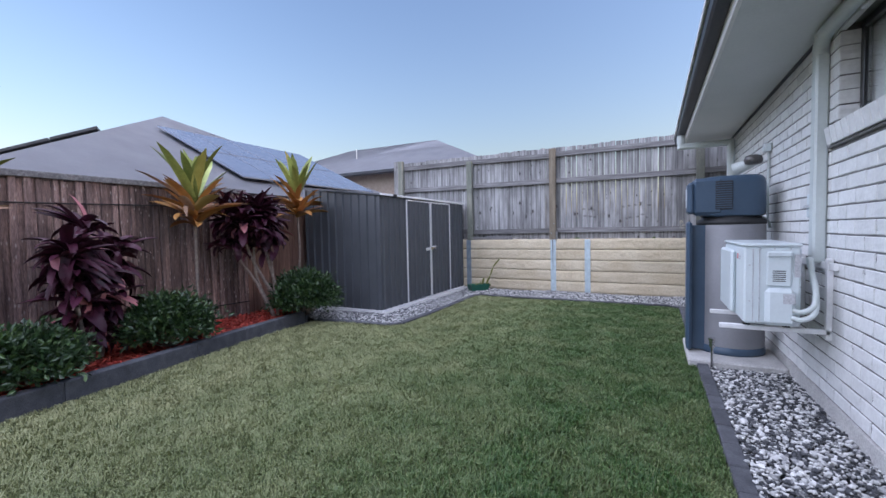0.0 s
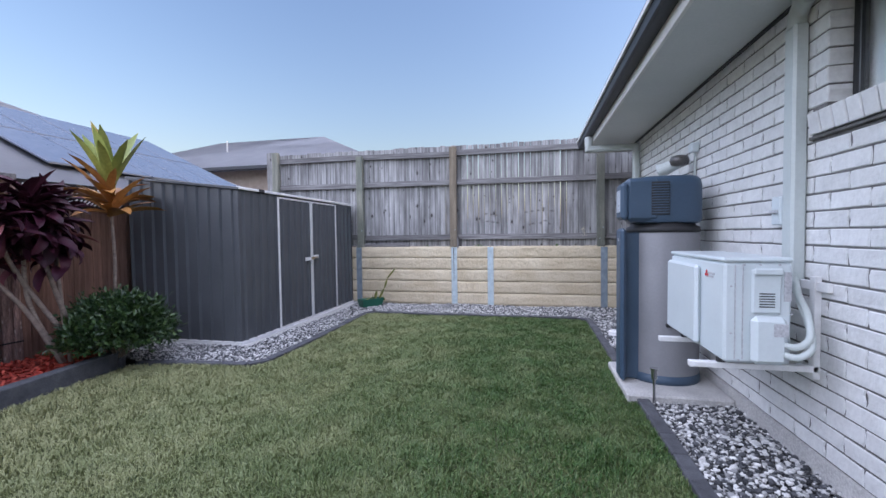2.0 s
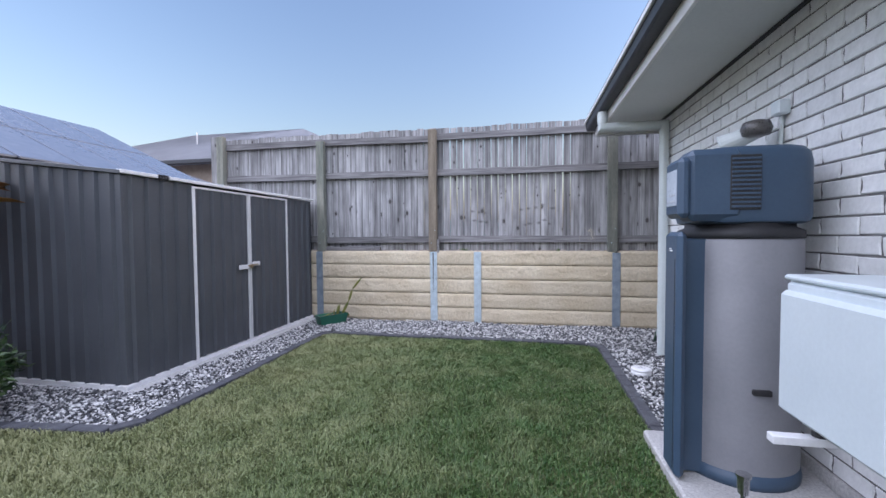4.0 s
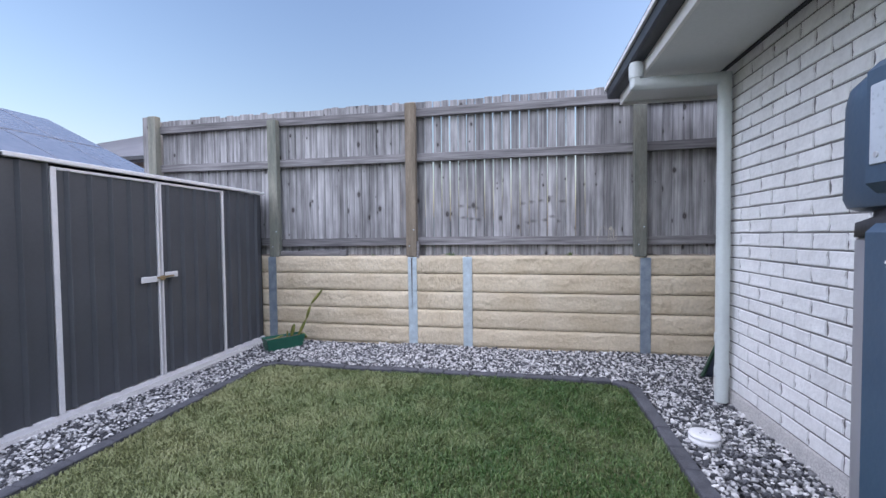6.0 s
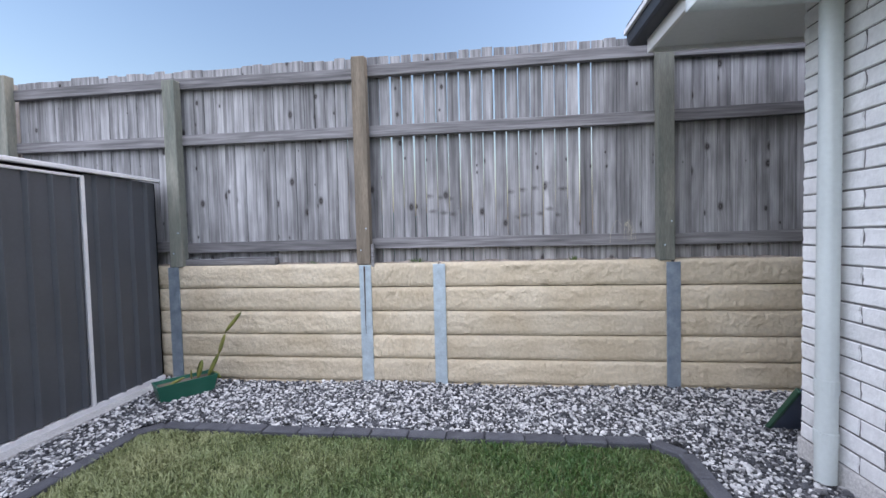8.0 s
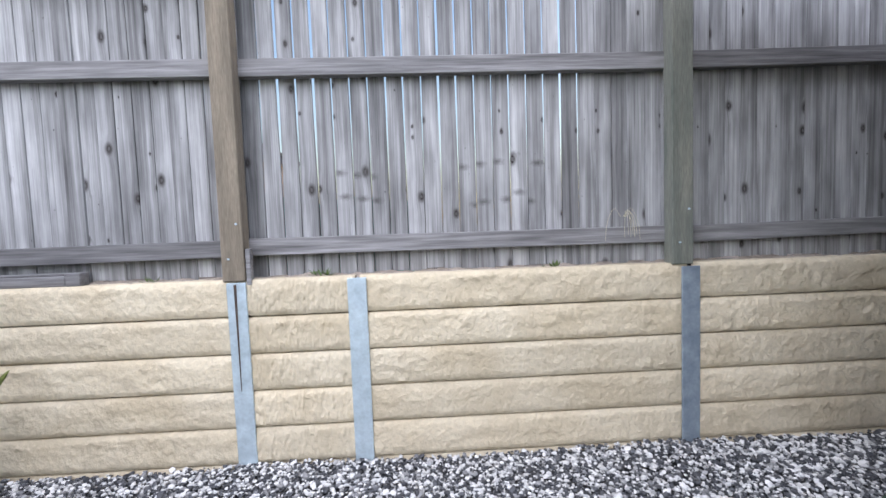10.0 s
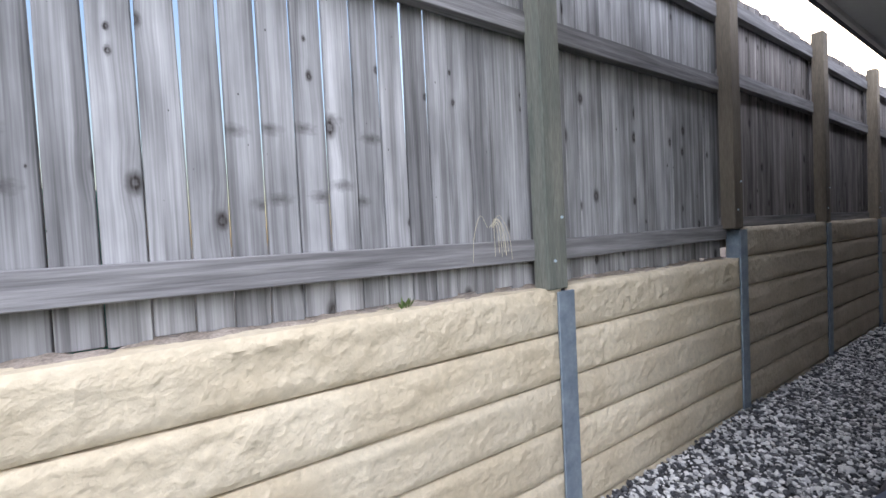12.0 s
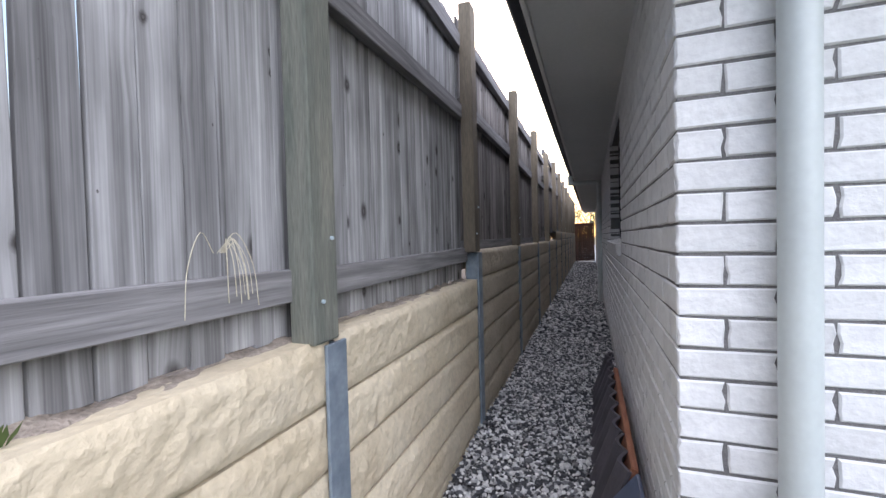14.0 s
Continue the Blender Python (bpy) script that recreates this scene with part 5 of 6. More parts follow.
west, west_roof = hip_house("neighbour_house", "low house with grey hip roof and solar panels", -14.0, 7.9, 5.02, 2.05, (6.2, 6.2), -0.05)
far, far_roof = hip_house("far_house", "house with a grey hip roof beyond the fences", -12.4, 18.5, 5.74, 3.74, (7.0, 4.3), 0.95, 2.7)
bm = bmesh.new()
rod(bm, (-13.2, 16.6, 4.6), (-13.2, 16.6, 5.32), 0.026, seg=10)
part("vent_pipe", bm, M_ZINC, far_roof, "white roof vent pipe")
bm = bmesh.new()
box(bm, -8.2, -7.2, 14.66, 14.69, 2.6, 3.6)
part("window", bm, M_FRAME, far)
M_SOLAR_DARK = surf("panel_frame", (0.035, 0.037, 0.042), (0.06, 0.062, 0.068), 3, 0.4, 0)
M_SOLAR = surf("solar_glass", (0.13, 0.15, 0.20), (0.15, 0.17, 0.22), 2, 0.2, 0, 8, fine_mix=0.05, gloss=0.6)
SL = (5.02 - 2.05) / 6.2
for i in range(5):
    for j in range(2):
        t0, t1 = 0.8 + j * 1.72, 0.8 + j * 1.72 + 1.66
        y0 = 6.6 + i * 1.02
        bm = bmesh.new()
        vs = box(bm, 0, t1 - t0, 0, 0.98, 0.10, 0.14, 0.006)
        for v in vs:
            v.co = Vector((-7.8 - t0 - v.co.x, y0 + v.co.y, 2.05 + (t0 + v.co.x) * SL + v.co.z))
        part("solar_panel", bm, M_SOLAR, west_roof)
hip, fall = Vector((-6.2, -6.2, -2.97)), Vector((-0.707, 0.707, -0.707 * SL))
for i in range(4):
    bm = bmesh.new()
    for v in box(bm, 0.20 + i * 0.14, 0.335 + i * 0.14, 0.0, 1.0, 0.10, 0.19, 0.004):
        v.co = Vector((-14.0, 7.9, 5.02)) + hip * v.co.x + fall * v.co.y + Vector((0, 0, v.co.z))
    part("solar_panel", bm, M_SOLAR_DARK, west_roof, "dark edge of a panel on the far slope")
pole = thing("television_mast", "thin grey television mast with a short crossbar beyond the roof", "mast")
bm = bmesh.new()
rod(bm, (-15.4, 4.3, -0.05), (-15.4, 4.3, 5.2), 0.02, seg=8)
part("mast", bm, M_ROOF, pole)
bm = bmesh.new()
rod(bm, (-15.5, 4.0, 5.2), (-15.3, 4.6, 5.2), 0.018, seg=8)
part("crossbar", bm, M_ROOF, pole)


# ---- planting ----
def leaf_mesh(name, length, width, droop, material, curl=0.25, seg=6):
    """A strap leaf along +x with a folded midrib, bending down by droop."""
    b = bmesh.new()
    rows = []
    p, ang = Vector((0, 0, 0)), 0.0
    for i in range(seg + 1):
        t = i / seg
        w = width * (0.28 + 0.72 * math.sin(math.pi * min(1, t * 0.92 + 0.08)) ** 0.8) * (1 if t < 0.97 else 0.15)
        lift = w * curl * (1 - 0.4 * t)
        up = Vector((math.sin(ang), 0, math.cos(ang)))
        rows.append([b.verts.new(p + Vector((0, -w / 2, 0)) + up * lift), b.verts.new(p), b.verts.new(p + Vector((0, w / 2, 0)) + up * lift)])
        ang += droop / seg
        p = p + Vector((math.cos(ang), 0, -math.sin(ang))) * (length / seg)
    for a, c in zip(rows, rows[1:]):
        b.faces.new((a[0], a[1], c[1], c[0]))
        b.faces.new((a[1], a[2], c[2], c[1]))
    return mesh_of(name, b, material, True)


def leaf_mat(name, c1, c2, tip, rough=0.4):
    m = surf(name, c1, c2, 5, rough, 0.15, 40, vary=0.35, fine_mix=0.15, gloss=0.3)
    nt = m.node_tree
    info = nt.nodes.new("ShaderNodeObjectInfo")
    mr = nt.nodes.new("ShaderNodeMapRange")
    mr.inputs[1].default_value, mr.inputs[2].default_value = 0.91, 0.97
    mix = nt.nodes.new("ShaderNodeMix")
    mix.data_type = "RGBA"
    b = nt.nodes["Principled BSDF"]
    src = b.inputs["Base Color"].links[0].from_socket
    nt.links.new(info.outputs["Random"], mr.inputs[0])
    nt.links.new(mr.outputs[0], mix.inputs[0])
    nt.links.new(src, mix.inputs[6])
    mix.inputs[7].default_value = (*tip, 1)
    nt.links.new(mix.outputs[2], b.inputs["Base Color"])
    return m


M_PURPLE = leaf_mat("purple_leaf", (0.026, 0.006, 0.013), (0.070, 0.014, 0.033), (0.42, 0.16, 0.17), 0.5)
M_LIME = leaf_mat("lime_leaf", (0.17, 0.22, 0.045), (0.30, 0.335, 0.09), (0.36, 0.28, 0.07), 0.4)
M_ORANGE = leaf_mat("orange_leaf", (0.30, 0.12, 0.038), (0.46, 0.24, 0.065), (0.48, 0.38, 0.14), 0.45)
M_DRY = leaf_mat("dry_leaf", (0.30, 0.19, 0.13), (0.42, 0.28, 0.19), (0.5, 0.36, 0.24), 0.7)
M_STEM = surf("pale_stem", (0.20, 0.155, 0.13), (0.32, 0.26, 0.22), 8, 0.85, 0.4, 60, stretch=(1, 1, 3))
PURPLE = [leaf_mesh("leaf", 0.38, 0.10, 1.0, M_PURPLE, 0.4, 7), leaf_mesh("leaf", 0.34, 0.115, 1.6, M_PURPLE, 0.3, 7), leaf_mesh("leaf", 0.42, 0.075, 0.5, M_PURPLE, 0.45, 7), leaf_mesh("leaf", 0.30, 0.095, 2.2, M_PURPLE, 0.35, 7)]
LIME = [leaf_mesh("leaf", 0.46, 0.08, 0.25, M_LIME, 0.3), leaf_mesh("leaf", 0.40, 0.08, 0.15, M_LIME, 0.3), leaf_mesh("leaf", 0.48, 0.07, 0.5, M_LIME, 0.3)]
ORANGE = [leaf_mesh("leaf", 0.38, 0.08, 0.5, M_ORANGE, 0.3), leaf_mesh("leaf", 0.33, 0.08, 1.0, M_ORANGE, 0.3), leaf_mesh("leaf", 0.46, 0.05, 0.4, M_DRY, 0.4), leaf_mesh("leaf", 0.38, 0.045, 1.5, M_DRY, 0.4)]


def stem(parent, pts, r0, r1):
    b = bmesh.new()
    c = curve_pts(pts, 5)
    n = len(c) - 1
    tube(b, c, [r0 + (r1 - r0) * i / n for i in range(n + 1)], 8)
    part("stem", b, M_STEM, parent, smooth=True)


def place_leaf(parent, me, p, yaw, pitch, s, roll=0.0):
    """pitch 90 points straight up."""
    ob = new("leaf", me)
    ob.parent = parent
    ob.matrix_basis = Matrix.Translation(p) @ Matrix.Rotation(yaw, 4, "Z") @ Matrix.Rotation(-radians(pitch), 4, "Y") @ Matrix.Rotation(roll, 4, "X") @ Matrix.Scale(s, 4)


def cordyline(label, base, top, size, rnd):
    r = random.Random(rnd)
    t = thing("cordyline", label, "plant", "tall cordylines in the bed")
    b, c = Vector(base), Vector(top)
    mid = (b + c) / 2 + Vector((r.uniform(-0.03, 0.03), r.uniform(-0.03, 0.03), 0))
    stem(t, [b, mid, c], 0.02, 0.014)
    for i in range(11):
        place_leaf(t, r.choice(LIME), c + Vector((0, 0, 0.05)), i * 2.4 + r.uniform(-0.3, 0.3), r.uniform(56, 86), size * r.uniform(0.8, 1.1), r.uniform(-0.3, 0.3))
    for i in range(28):
        place_leaf(t, r.choice(ORANGE[:2] if i < 23 else ORANGE), c + Vector((0, 0, r.uniform(-0.2, 0.03))), i * 2.4 + 0.7 + r.uniform(-0.4, 0.4), r.uniform(24, 72), size * r.uniform(0.65, 1.0), r.uniform(-0.4, 0.4))
    for i in range(2):
        place_leaf(t, ORANGE[2], c + Vector((0, 0, -0.04)), r.uniform(0, 6.3), r.uniform(12, 30), size * r.uniform(0.8, 1.0), r.uniform(-0.5, 0.5))
    return t


cordyline("tall cordyline with lime and orange leaves on a bare pale stem", (-4.80, 2.98, 0.09), (-4.72, 2.95, 1.50), 1.62, 1)
cordyline("slender cordyline with lime and bronze leaves beside the shed", (-4.72, 4.42, 0.09), (-4.68, 4.45, 1.62), 1.6, 2)
cordyline("cordyline with long orange and lime leaves over the bed", (-4.85, 0.95, 0.09), (-4.80, 1.05, 1.38), 1.3, 3)


def purple_plant(label, stems, count, rnd, low=0.0, size=1.0):
    r = random.Random(rnd)
    t = thing("purple_cordyline", label, "plant", "purple cordylines in the bed")
    tops = []
    for pts in stems:
        stem(t, pts, 0.021, 0.013)
        tops.append([Vector(p) for p in pts])
    for i in range(count):
        pts = r.choice(tops)
        k = r.random() ** (0.75 if low else 0.45)
        k = max(k, 1 - r.random() * (1 if low else 0.36))
        seg = min(int(k * (len(pts) - 1)), len(pts) - 2)
        f = k * (len(pts) - 1) - seg
        p = pts[seg].lerp(pts[seg + 1], f)
        place_leaf(t, r.choice(PURPLE), p + Vector((r.uniform(-0.03, 0.03), r.uniform(-0.03, 0.03), r.uniform(-0.03, 0.05))), r.uniform(0, 6.283), r.uniform(-20, 40) + (0 if low else 12) + 40 * (k > 0.93), size * r.uniform(0.7, 1.12), r.uniform(-0.6, 0.6))
    return t


purple_plant("dense dark purple cordyline with leaves down to the ground", [[(-4.55, 1.85, 0.09), (-4.56, 1.86, 0.5), (-4.55, 1.84, 0.9), (-4.54, 1.83, 1.32)], [(-4.48, 1.80, 0.09), (-4.42, 1.72, 0.5), (-4.38, 1.66, 0.9), (-4.36, 1.62, 1.12)], [(-4.58, 1.92, 0.09), (-4.60, 2.0, 0.4), (-4.62, 2.08, 0.8), (-4.62, 2.12, 1.12)]], 360, 11, 1, 0.80)
purple_plant("dark purple cordyline with a dense crown on forked pale stems", [[(-4.54, 3.85, 0.09), (-4.64, 3.66, 0.6), (-4.72, 3.44, 1.0), (-4.70, 3.30, 1.50)], [(-4.52, 3.90, 0.09), (-4.54, 3.86, 0.6), (-4.58, 3.86, 1.0), (-4.62, 3.88, 1.46)], [(-4.54, 3.87, 0.09), (-4.64, 3.70, 0.6), (-4.62, 3.64, 1.0), (-4.60, 3.66, 1.58)], [(-4.52, 3.88, 0.5), (-4.52, 3.76, 0.9), (-4.50, 3.68, 1.2), (-4.50, 3.62, 1.5)], [(-4.54, 3.85, 0.4), (-4.64, 3.62, 0.9), (-4.54, 3.42, 1.25), (-4.52, 3.36, 1.48)]], 430, 12, 0, 0.85)

M_SHRUB = islands("shrub_leaf", [(0, (0.010, 0.028, 0.010)), (0.6, (0.026, 0.062, 0.018)), (1, (0.065, 0.115, 0.03))], 0.42, 0)


def shrub(label, cx, cy, rx, ry, h, count, rnd):
    """A clipped low shrub: short twigs that carry small folded leaves, thickest at the outside."""
    g = np.random.default_rng(rnd)
    t = thing("shrub", label, "shrub", "low shrubs along the bed")
    tw = bmesh.new()
    r = random.Random(rnd)
    for i in range(26):
        a, e = r.uniform(0, 6.283), r.uniform(0.35, 1.5)
        rod(tw, (cx, cy, 0.08), (cx + rx * 0.85 * math.cos(a) * math.cos(e), cy + ry * 0.85 * math.sin(a) * math.cos(e), 0.08 + h * 0.8 * math.sin(e)), 0.007, 0.003, 5)
    tagged(part("twig", tw, M_STEM, t), "", "", "", "stuff")
    ph, u = g.uniform(0, 2 * np.pi, count), g.uniform(-0.25, 1, count)
    lump = 0.84 + 0.16 * np.sin(ph * 5 + 3 * u) * np.cos(u * 7 + ph * 2) + g.normal(0, 0.09, count)
    rad = (g.uniform(0.35, 1, count) ** 0.4) * lump
    s = np.sqrt(np.clip(1 - u * u, 0, 1))
    c = np.stack([cx + rx * rad * s * np.cos(ph), cy + ry * rad * s * np.sin(ph), 0.07 + h * 0.36 + h * 0.62 * rad * u], 1)
    c[:, 2] = np.maximum(c[:, 2], 0.06)
    d = g.normal(0, 1, (count, 3)) + (c - np.array([cx, cy, 0.1])) * 2.5
    d /= np.linalg.norm(d, axis=1)[:, None]
    q = np.cross(d, g.normal(0, 1, (count, 3)))
    q /= np.linalg.norm(q, axis=1)[:, None]
    nn = np.cross(q, d)
    ln, w = g.uniform(0.038, 0.078, count)[:, None], g.uniform(0.010, 0.018, count)[:, None]
    v = np.stack([c, c + d * ln * 0.5 + q * w + nn * w * 0.4, c + d * ln, c + d * ln * 0.5 - q * w + nn * w * 0.4], 1).reshape(-1, 3)
    f = np.arange(count * 4).reshape(-1, 4)
    f = np.concatenate([f[:, [0, 1, 2]], f[:, [0, 2, 3]]])
    ob = tagged(soup("foliage", v, f, M_SHRUB), "", "", "", "stuff")
    ob.parent = t
    return t


shrub("rounded dark green shrub spilling over the edging", -4.24, 1.22, 0.42, 0.50, 0.52, 6000, 21)
shrub("rounded dark green shrub beside the red mulch", -4.36, 2.42, 0.38, 0.46, 0.60, 6000, 22)
shrub("glossy dark green shrub at the bed's corner", -4.28, 4.14, 0.50, 0.46, 0.68, 8500, 23)

# weeds along the fence foot
weed = thing("dry_weed", "wisps of dry pale grass caught on the bottom rail", "weed")
M_STRAW = surf("straw", (0.42, 0.38, 0.28), (0.55, 0.5, 0.38), 20, 0.8, 0)
r = random.Random(5)
for i in range(9):
    bm = bmesh.new()
    a, ln = r.uniform(-1.3, 1.0), r.choice((0.05, 0.07, 0.08, 0.10))
    x0 = 0.36 + r.uniform(-0.02, 0.02)
    tube(bm, curve_pts([(x0, 8.022, 1.27), (x0 + math.sin(a) * ln * 0.5, 8.005, 1.27 + ln * 0.45), (x0 + math.sin(a) * ln, 7.99, 1.24), (x0 + math.sin(a) * ln * 1.15, 7.985, 1.20 - ln * 0.6)], 5), 0.0011, 4)
    part("blade", bm, M_STRAW, weed)
M_FERN = islands("weed_leaf", [(0, (0.05, 0.10, 0.025)), (1, (0.12, 0.18, 0.05))], 0.6, 0)
for wx, n in ((-1.32, 26), (-0.05, 12), (-2.2, 8)):
    fern = thing("small_weed", "small green weed on the soil at the fence foot", "weed", "weeds on the soil")
    bm = bmesh.new()
    for i in range(n):
        a = r.uniform(0, 6.283)
        p = Vector((wx + r.uniform(-0.05, 0.05), 8.03 + r.uniform(-0.01, 0.02), 1.0))
        q = p + Vector((math.cos(a) * 0.05, math.sin(a) * 0.02 - 0.01, r.uniform(0.015, 0.05)))
        s = Vector((-math.sin(a), math.cos(a), 0.2)) * 0.006
        m_ = (p + q) / 2
        bm.faces.new([bm.verts.new(w) for w in (p, m_ + s, q, m_ - s)])
    part("leaves", bm, M_FERN, fern)
bm = bmesh.new()
box(bm, -3.40, -2.62, 7.985, 8.045, 1.006, 1.062, 0.005)
box(bm, -3.02, -2.62, 7.99, 8.04, 1.0615, 1.074, 0.003)
box(bm, -2.615, -2.54, 7.978, 8.045, 1.006, 1.075, 0.005)
simple("timber_offcut", bm, M_RAIL, "short weathered timber offcut lying on the wall top", "offcut")


bm = bmesh.new()
for k in range(14):
    box(bm, -1.70 + k * 0.065, -1.633 + k * 0.065, 8.135 + 0.012 * math.sin(k * 1.9), 8.143 + 0.012 * math.sin(k * 1.9), 0.985, 1.42 + 0.02 * math.sin(k * 0.9))
simple("garden_tarpaulin", bm, surf("teal_tarpaulin", (0.06, 0.30, 0.24), (0.09, 0.38, 0.31), 9, 0.6, 0.2), "teal green tarpaulin glimpsed through the fence gaps", "tarpaulin")

# ---- trees beyond the passage ----
M_TREE = islands("tree_leaf", [(0, (0.03, 0.06, 0.015)), (0.6, (0.06, 0.10, 0.025)), (1, (0.13, 0.15, 0.04))], 0.6, 0)
tree = thing("street_tree", "leafy green tree beyond the side gate", "tree")
stem(tree, [(31, 7.2, -0.05), (31.1, 7.3, 1.2), (31.0, 7.2, 2.4)], 0.14, 0.08)
for k in range(5):
    stem(tree, [(31.0, 7.2, 1.6 + 0.15 * k), (31 + math.cos(k * 1.3) * 0.7, 7.2 + math.sin(k * 1.3) * 0.7, 2.4), (31 + math.cos(k * 1.3) * 1.3, 7.2 + math.sin(k * 1.3) * 1.3, 3.0)], 0.05, 0.02)
n = 5000
cen = np.stack([31 + rng.normal(0, 1.0, 40), 7.2 + rng.normal(0, 1.1, 40), 2.9 + rng.normal(0, 0.6, 40)], 1)
c = cen[rng.integers(0, 40, n)] + rng.normal(0, 0.26, (n, 3))
d, q = rng.normal(0, 1, (n, 3)), rng.normal(0, 1, (n, 3))
d *= 0.06 / np.linalg.norm(d, axis=1)[:, None]
q *= 0.03 / np.linalg.norm(q, axis=1)[:, None]
v = np.stack([c - d, c + q, c + d, c - q], 1).reshape(-1, 3)
ob = soup("crown", v, np.arange(n * 4).reshape(-1, 4), M_TREE)
ob.parent = tree

# ---- pebbles ----
ICO = bmesh.new()
bmesh.ops.create_icosphere(ICO, subdivisions=1, radius=1)
ICO.verts.index_update()
IV = np.array([v.co[:] for v in ICO.verts])
IF = np.array([[v.index for v in f.verts] for f in ICO.faces])
ICO.free()


def pebbles(name, poly, per_m2, size, box_, label):
    x0, x1, y0, y1 = box_
    n = int((x1 - x0) * (y1 - y0) * per_m2)
    px, py = rng.uniform(x0, x1, n), rng.uniform(y0, y1, n)
    k = inside(px, py, poly)
    px, py = px[k], py[k]
    n = len(px)
    s = size * np.exp(rng.normal(0, 0.28, (n, 1))) * np.stack([np.ones(n), rng.uniform(0.6, 0.95, n), rng.uniform(0.4, 0.7, n)], 1)
    v = IV[None] * (1 + rng.normal(0, 0.12, (n, len(IV), 1))) * s[:, None, :]
    a, tl = rng.uniform(0, 6.283, n), rng.normal(0, 0.35, n)
    ca, sa, ct, st = np.cos(a), np.sin(a), np.cos(tl), np.sin(tl)
    x, y, z = v[..., 0], v[..., 1], v[..., 2]
    x, z = x * ct[:, None] - z * st[:, None], x * st[:, None] + z * ct[:, None]
    x, y = x * ca[:, None] - y * sa[:, None], x * sa[:, None] + y * ca[:, None]
    lift = rng.uniform(-0.006, 0.016, n) + 0.012 * np.sin(px * 3.1) * np.cos(py * 2.3)
    w = np.stack([x + px[:, None], y + py[:, None], z + lift[:, None]], 2).reshape(-1, 3)
    f = (IF[None] + (np.arange(n) * len(IV))[:, None, None]).reshape(-1, 3)
    tagged(soup(name, w, f, M_GRAVEL, False), label, "gravel", "", "stuff")


pebbles("gravel", BACK, 6600, 0.0110, (-3.6, 0.95, 6.9, 7.95), "white and charcoal pebbles in front of the retaining wall")
pebbles("gravel", SIDE, 6600, 0.0108, (-5.0, -3.0, 4.3, 7.12), "white and charcoal pebbles round the shed")
pebbles("gravel", RIGHT, 4800, 0.0128, (0.39, 0.95, -0.5, 6.9), "white and charcoal pebbles along the house wall")
pebbles("gravel", [(0.94, 7.0), (5.0, 7.0), (5.0, 7.95), (0.94, 7.95)], 5000, 0.0125, (0.94, 5.0, 7.0, 7.95), "white and charcoal pebbles in the side passage")
pebbles("gravel", [(5.0, 7.0), (21.0, 7.0), (21.0, 7.95), (5.0, 7.95)], 1300, 0.022, (5.0, 21.0, 7.0, 7.95), "white and charcoal pebbles far along the passage")

# ---- mulch chips ----
n = 9000
px, py = rng.uniform(-5.08, -3.9, n), rng.uniform(-0.5, 4.24, n)
k = inside(px, py, BED)
px, py = px[k], py[k]
n = len(px)
d = np.stack([rng.normal(0, 1, n), rng.normal(0, 1, n), rng.normal(0, 0.35, n)], 1)
d *= (rng.uniform(0.012, 0.032, n) / np.linalg.norm(d, axis=1))[:, None]
q = np.stack([-d[:, 1], d[:, 0], rng.normal(0, 0.006, n)], 1) * 0.3
c = np.stack([px, py, 0.095 + rng.uniform(0, 0.02, n)], 1)
up = np.array([0, 0, 0.004])
v = np.stack([c - d - q, c + d - q, c + d + q + up, c - d + q + up], 1).reshape(-1, 3)
tagged(soup("mulch", v, np.arange(n * 4).reshape(-1, 4), M_MULCH), "loose red wood chips over the bed", "mulch", "", "stuff")


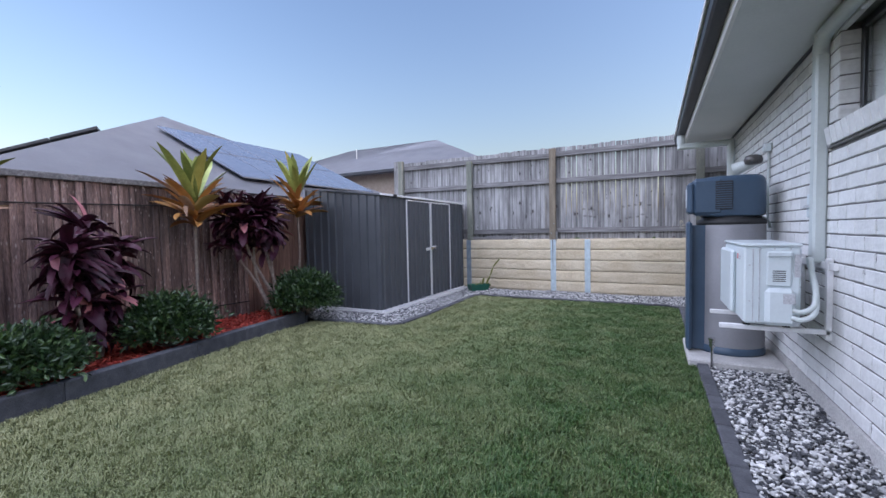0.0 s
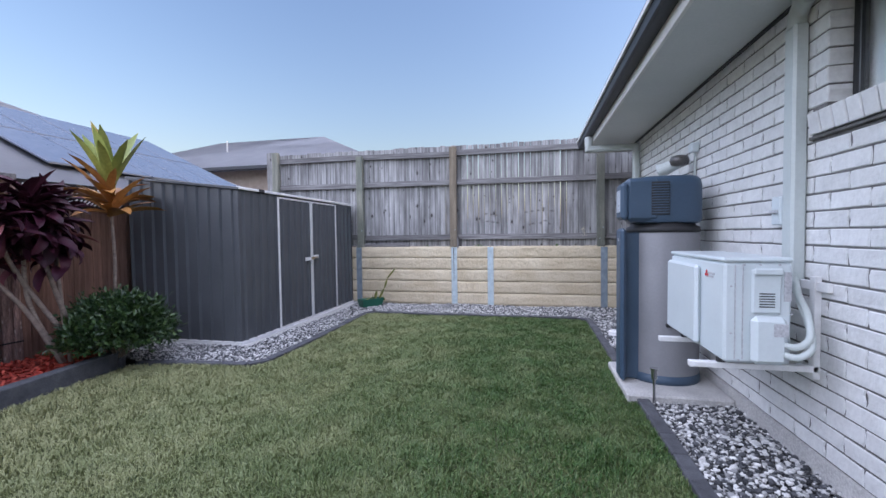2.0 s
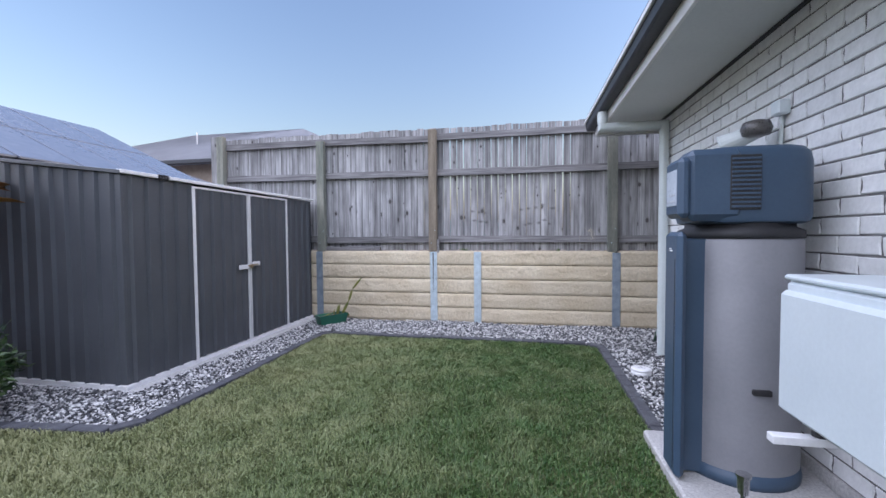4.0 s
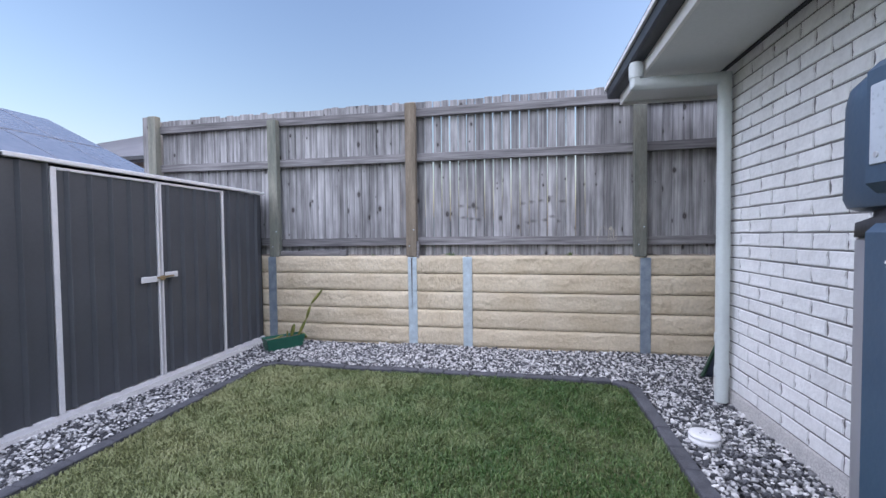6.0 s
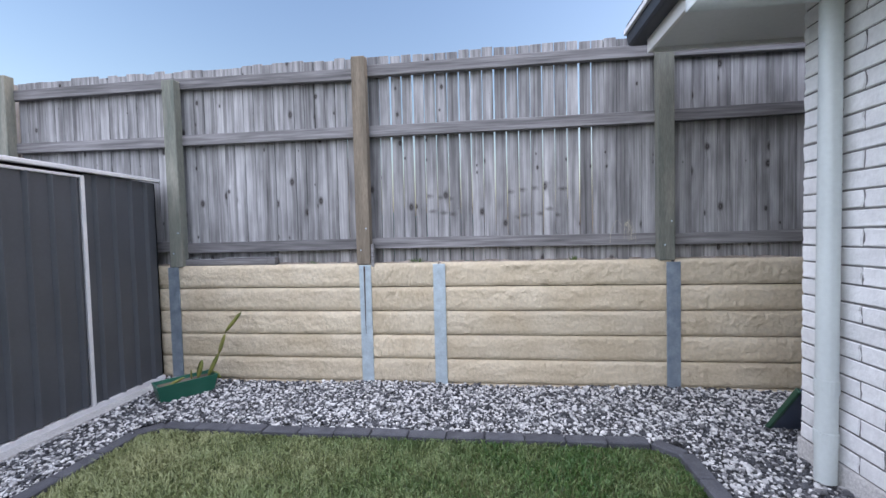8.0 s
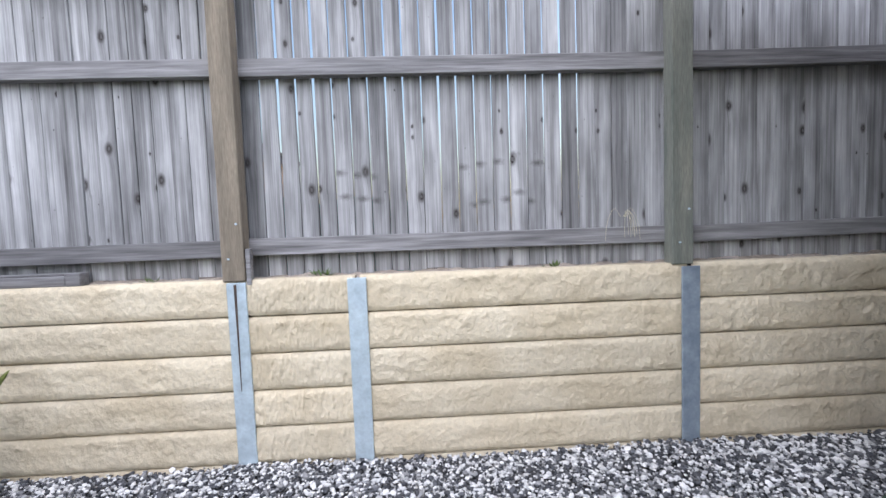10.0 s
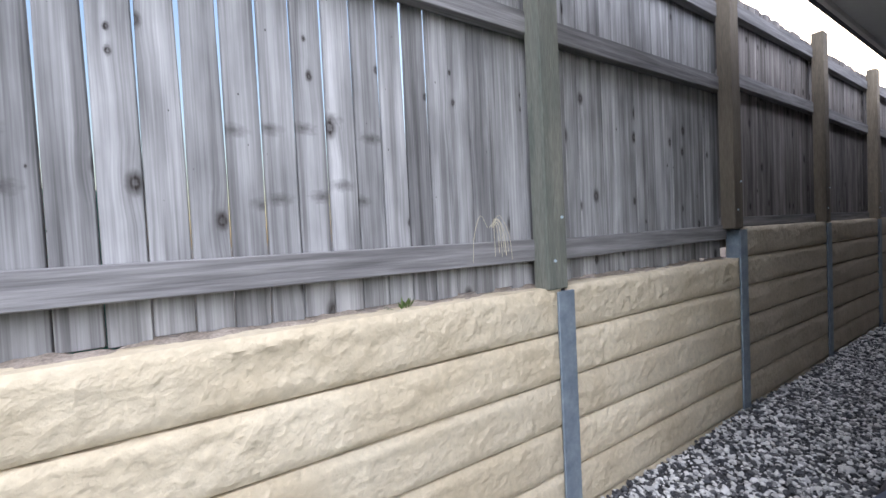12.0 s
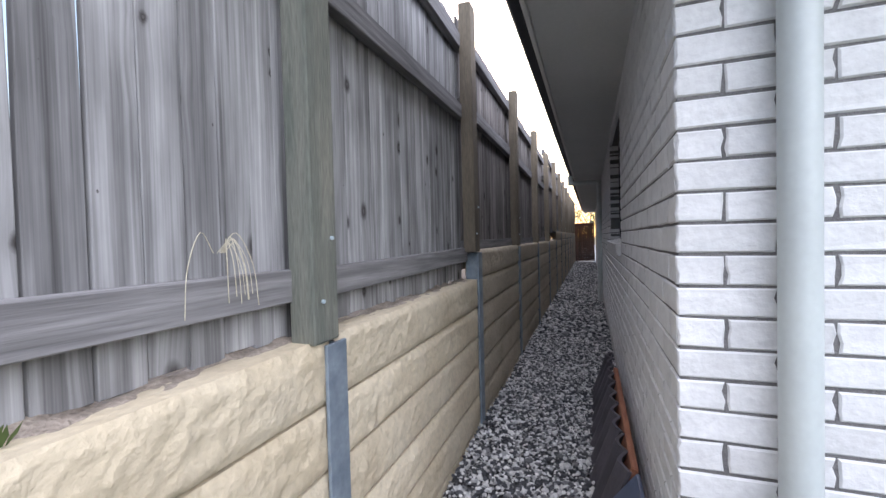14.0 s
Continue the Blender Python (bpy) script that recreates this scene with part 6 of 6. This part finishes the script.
# ---- grass blades ----
def grass(poly, box_, per_m2, hmin, hmax, width):
    x0, x1, y0, y1 = box_
    n = int((x1 - x0) * (y1 - y0) * per_m2)
    px, py = rng.uniform(x0, x1, n), rng.uniform(y0, y1, n)
    k = inside(px, py, poly)
    px, py = px[k], py[k]
    n = len(px)
    patch = 0.85 + 0.25 * np.sin(px * 2.7 + 1.3 * np.sin(py * 1.9)) * np.cos(py * 2.2 + np.sin(px * 1.7))
    # tufts a hand across lean one way and stand a little taller or lower than their neighbours
    cell = 0.075
    jx, jy = np.floor(px / cell + 0.45 * np.sin(py * 31)), np.floor(py / cell + 0.45 * np.sin(px * 27))
    tuft = np.abs(np.sin(jx * 12.9898 + jy * 78.233) * 43758.5453) % 1.0
    tilt = np.abs(np.sin(jx * 39.346 + jy * 11.135) * 24634.6345) % 1.0
    h = rng.uniform(hmin, hmax, n) * patch * (0.86 + 0.28 * tuft)
    a, lean = tilt * 6.283 + rng.normal(0, 1.5, n), np.abs(rng.normal(0.6, 0.35, n))
    dx, dy = np.cos(a), np.sin(a)
    w = width * rng.uniform(0.7, 1.3, n)
    base = np.stack([px, py, np.full(n, -0.012)], 1)
    side = np.stack([-dy * w, dx * w, np.zeros(n)], 1)
    mid = base + np.stack([dx * h * lean * 0.35, dy * h * lean * 0.35, h * 0.62], 1)
    tip = base + np.stack([dx * h * lean, dy * h * lean, h * (1 - 0.22 * lean)], 1)
    v = np.stack([base - side, base + side, mid + side * 0.7, tip, mid - side * 0.7], 1).reshape(-1, 3)
    o = np.arange(n)[:, None] * 5
    f = np.concatenate([o + np.array([[0, 1, 2]]), o + np.array([[0, 2, 4]]), o + np.array([[4, 2, 3]])])
    tagged(soup("grass", v, f, M_GRASS), "short mown green lawn grass with paler dry patches", "grass", "", "stuff")


grass(LAWN, (-3.0, 0.31, -0.6, 4.2), 17000, 0.026, 0.046, 0.0026)
grass(LAWN, (-3.0, 0.31, 4.2, 7.03), 13000, 0.026, 0.044, 0.003)
grass(LAWN, (-4.3, -3.0, -0.6, 4.4), 10000, 0.026, 0.046, 0.003)
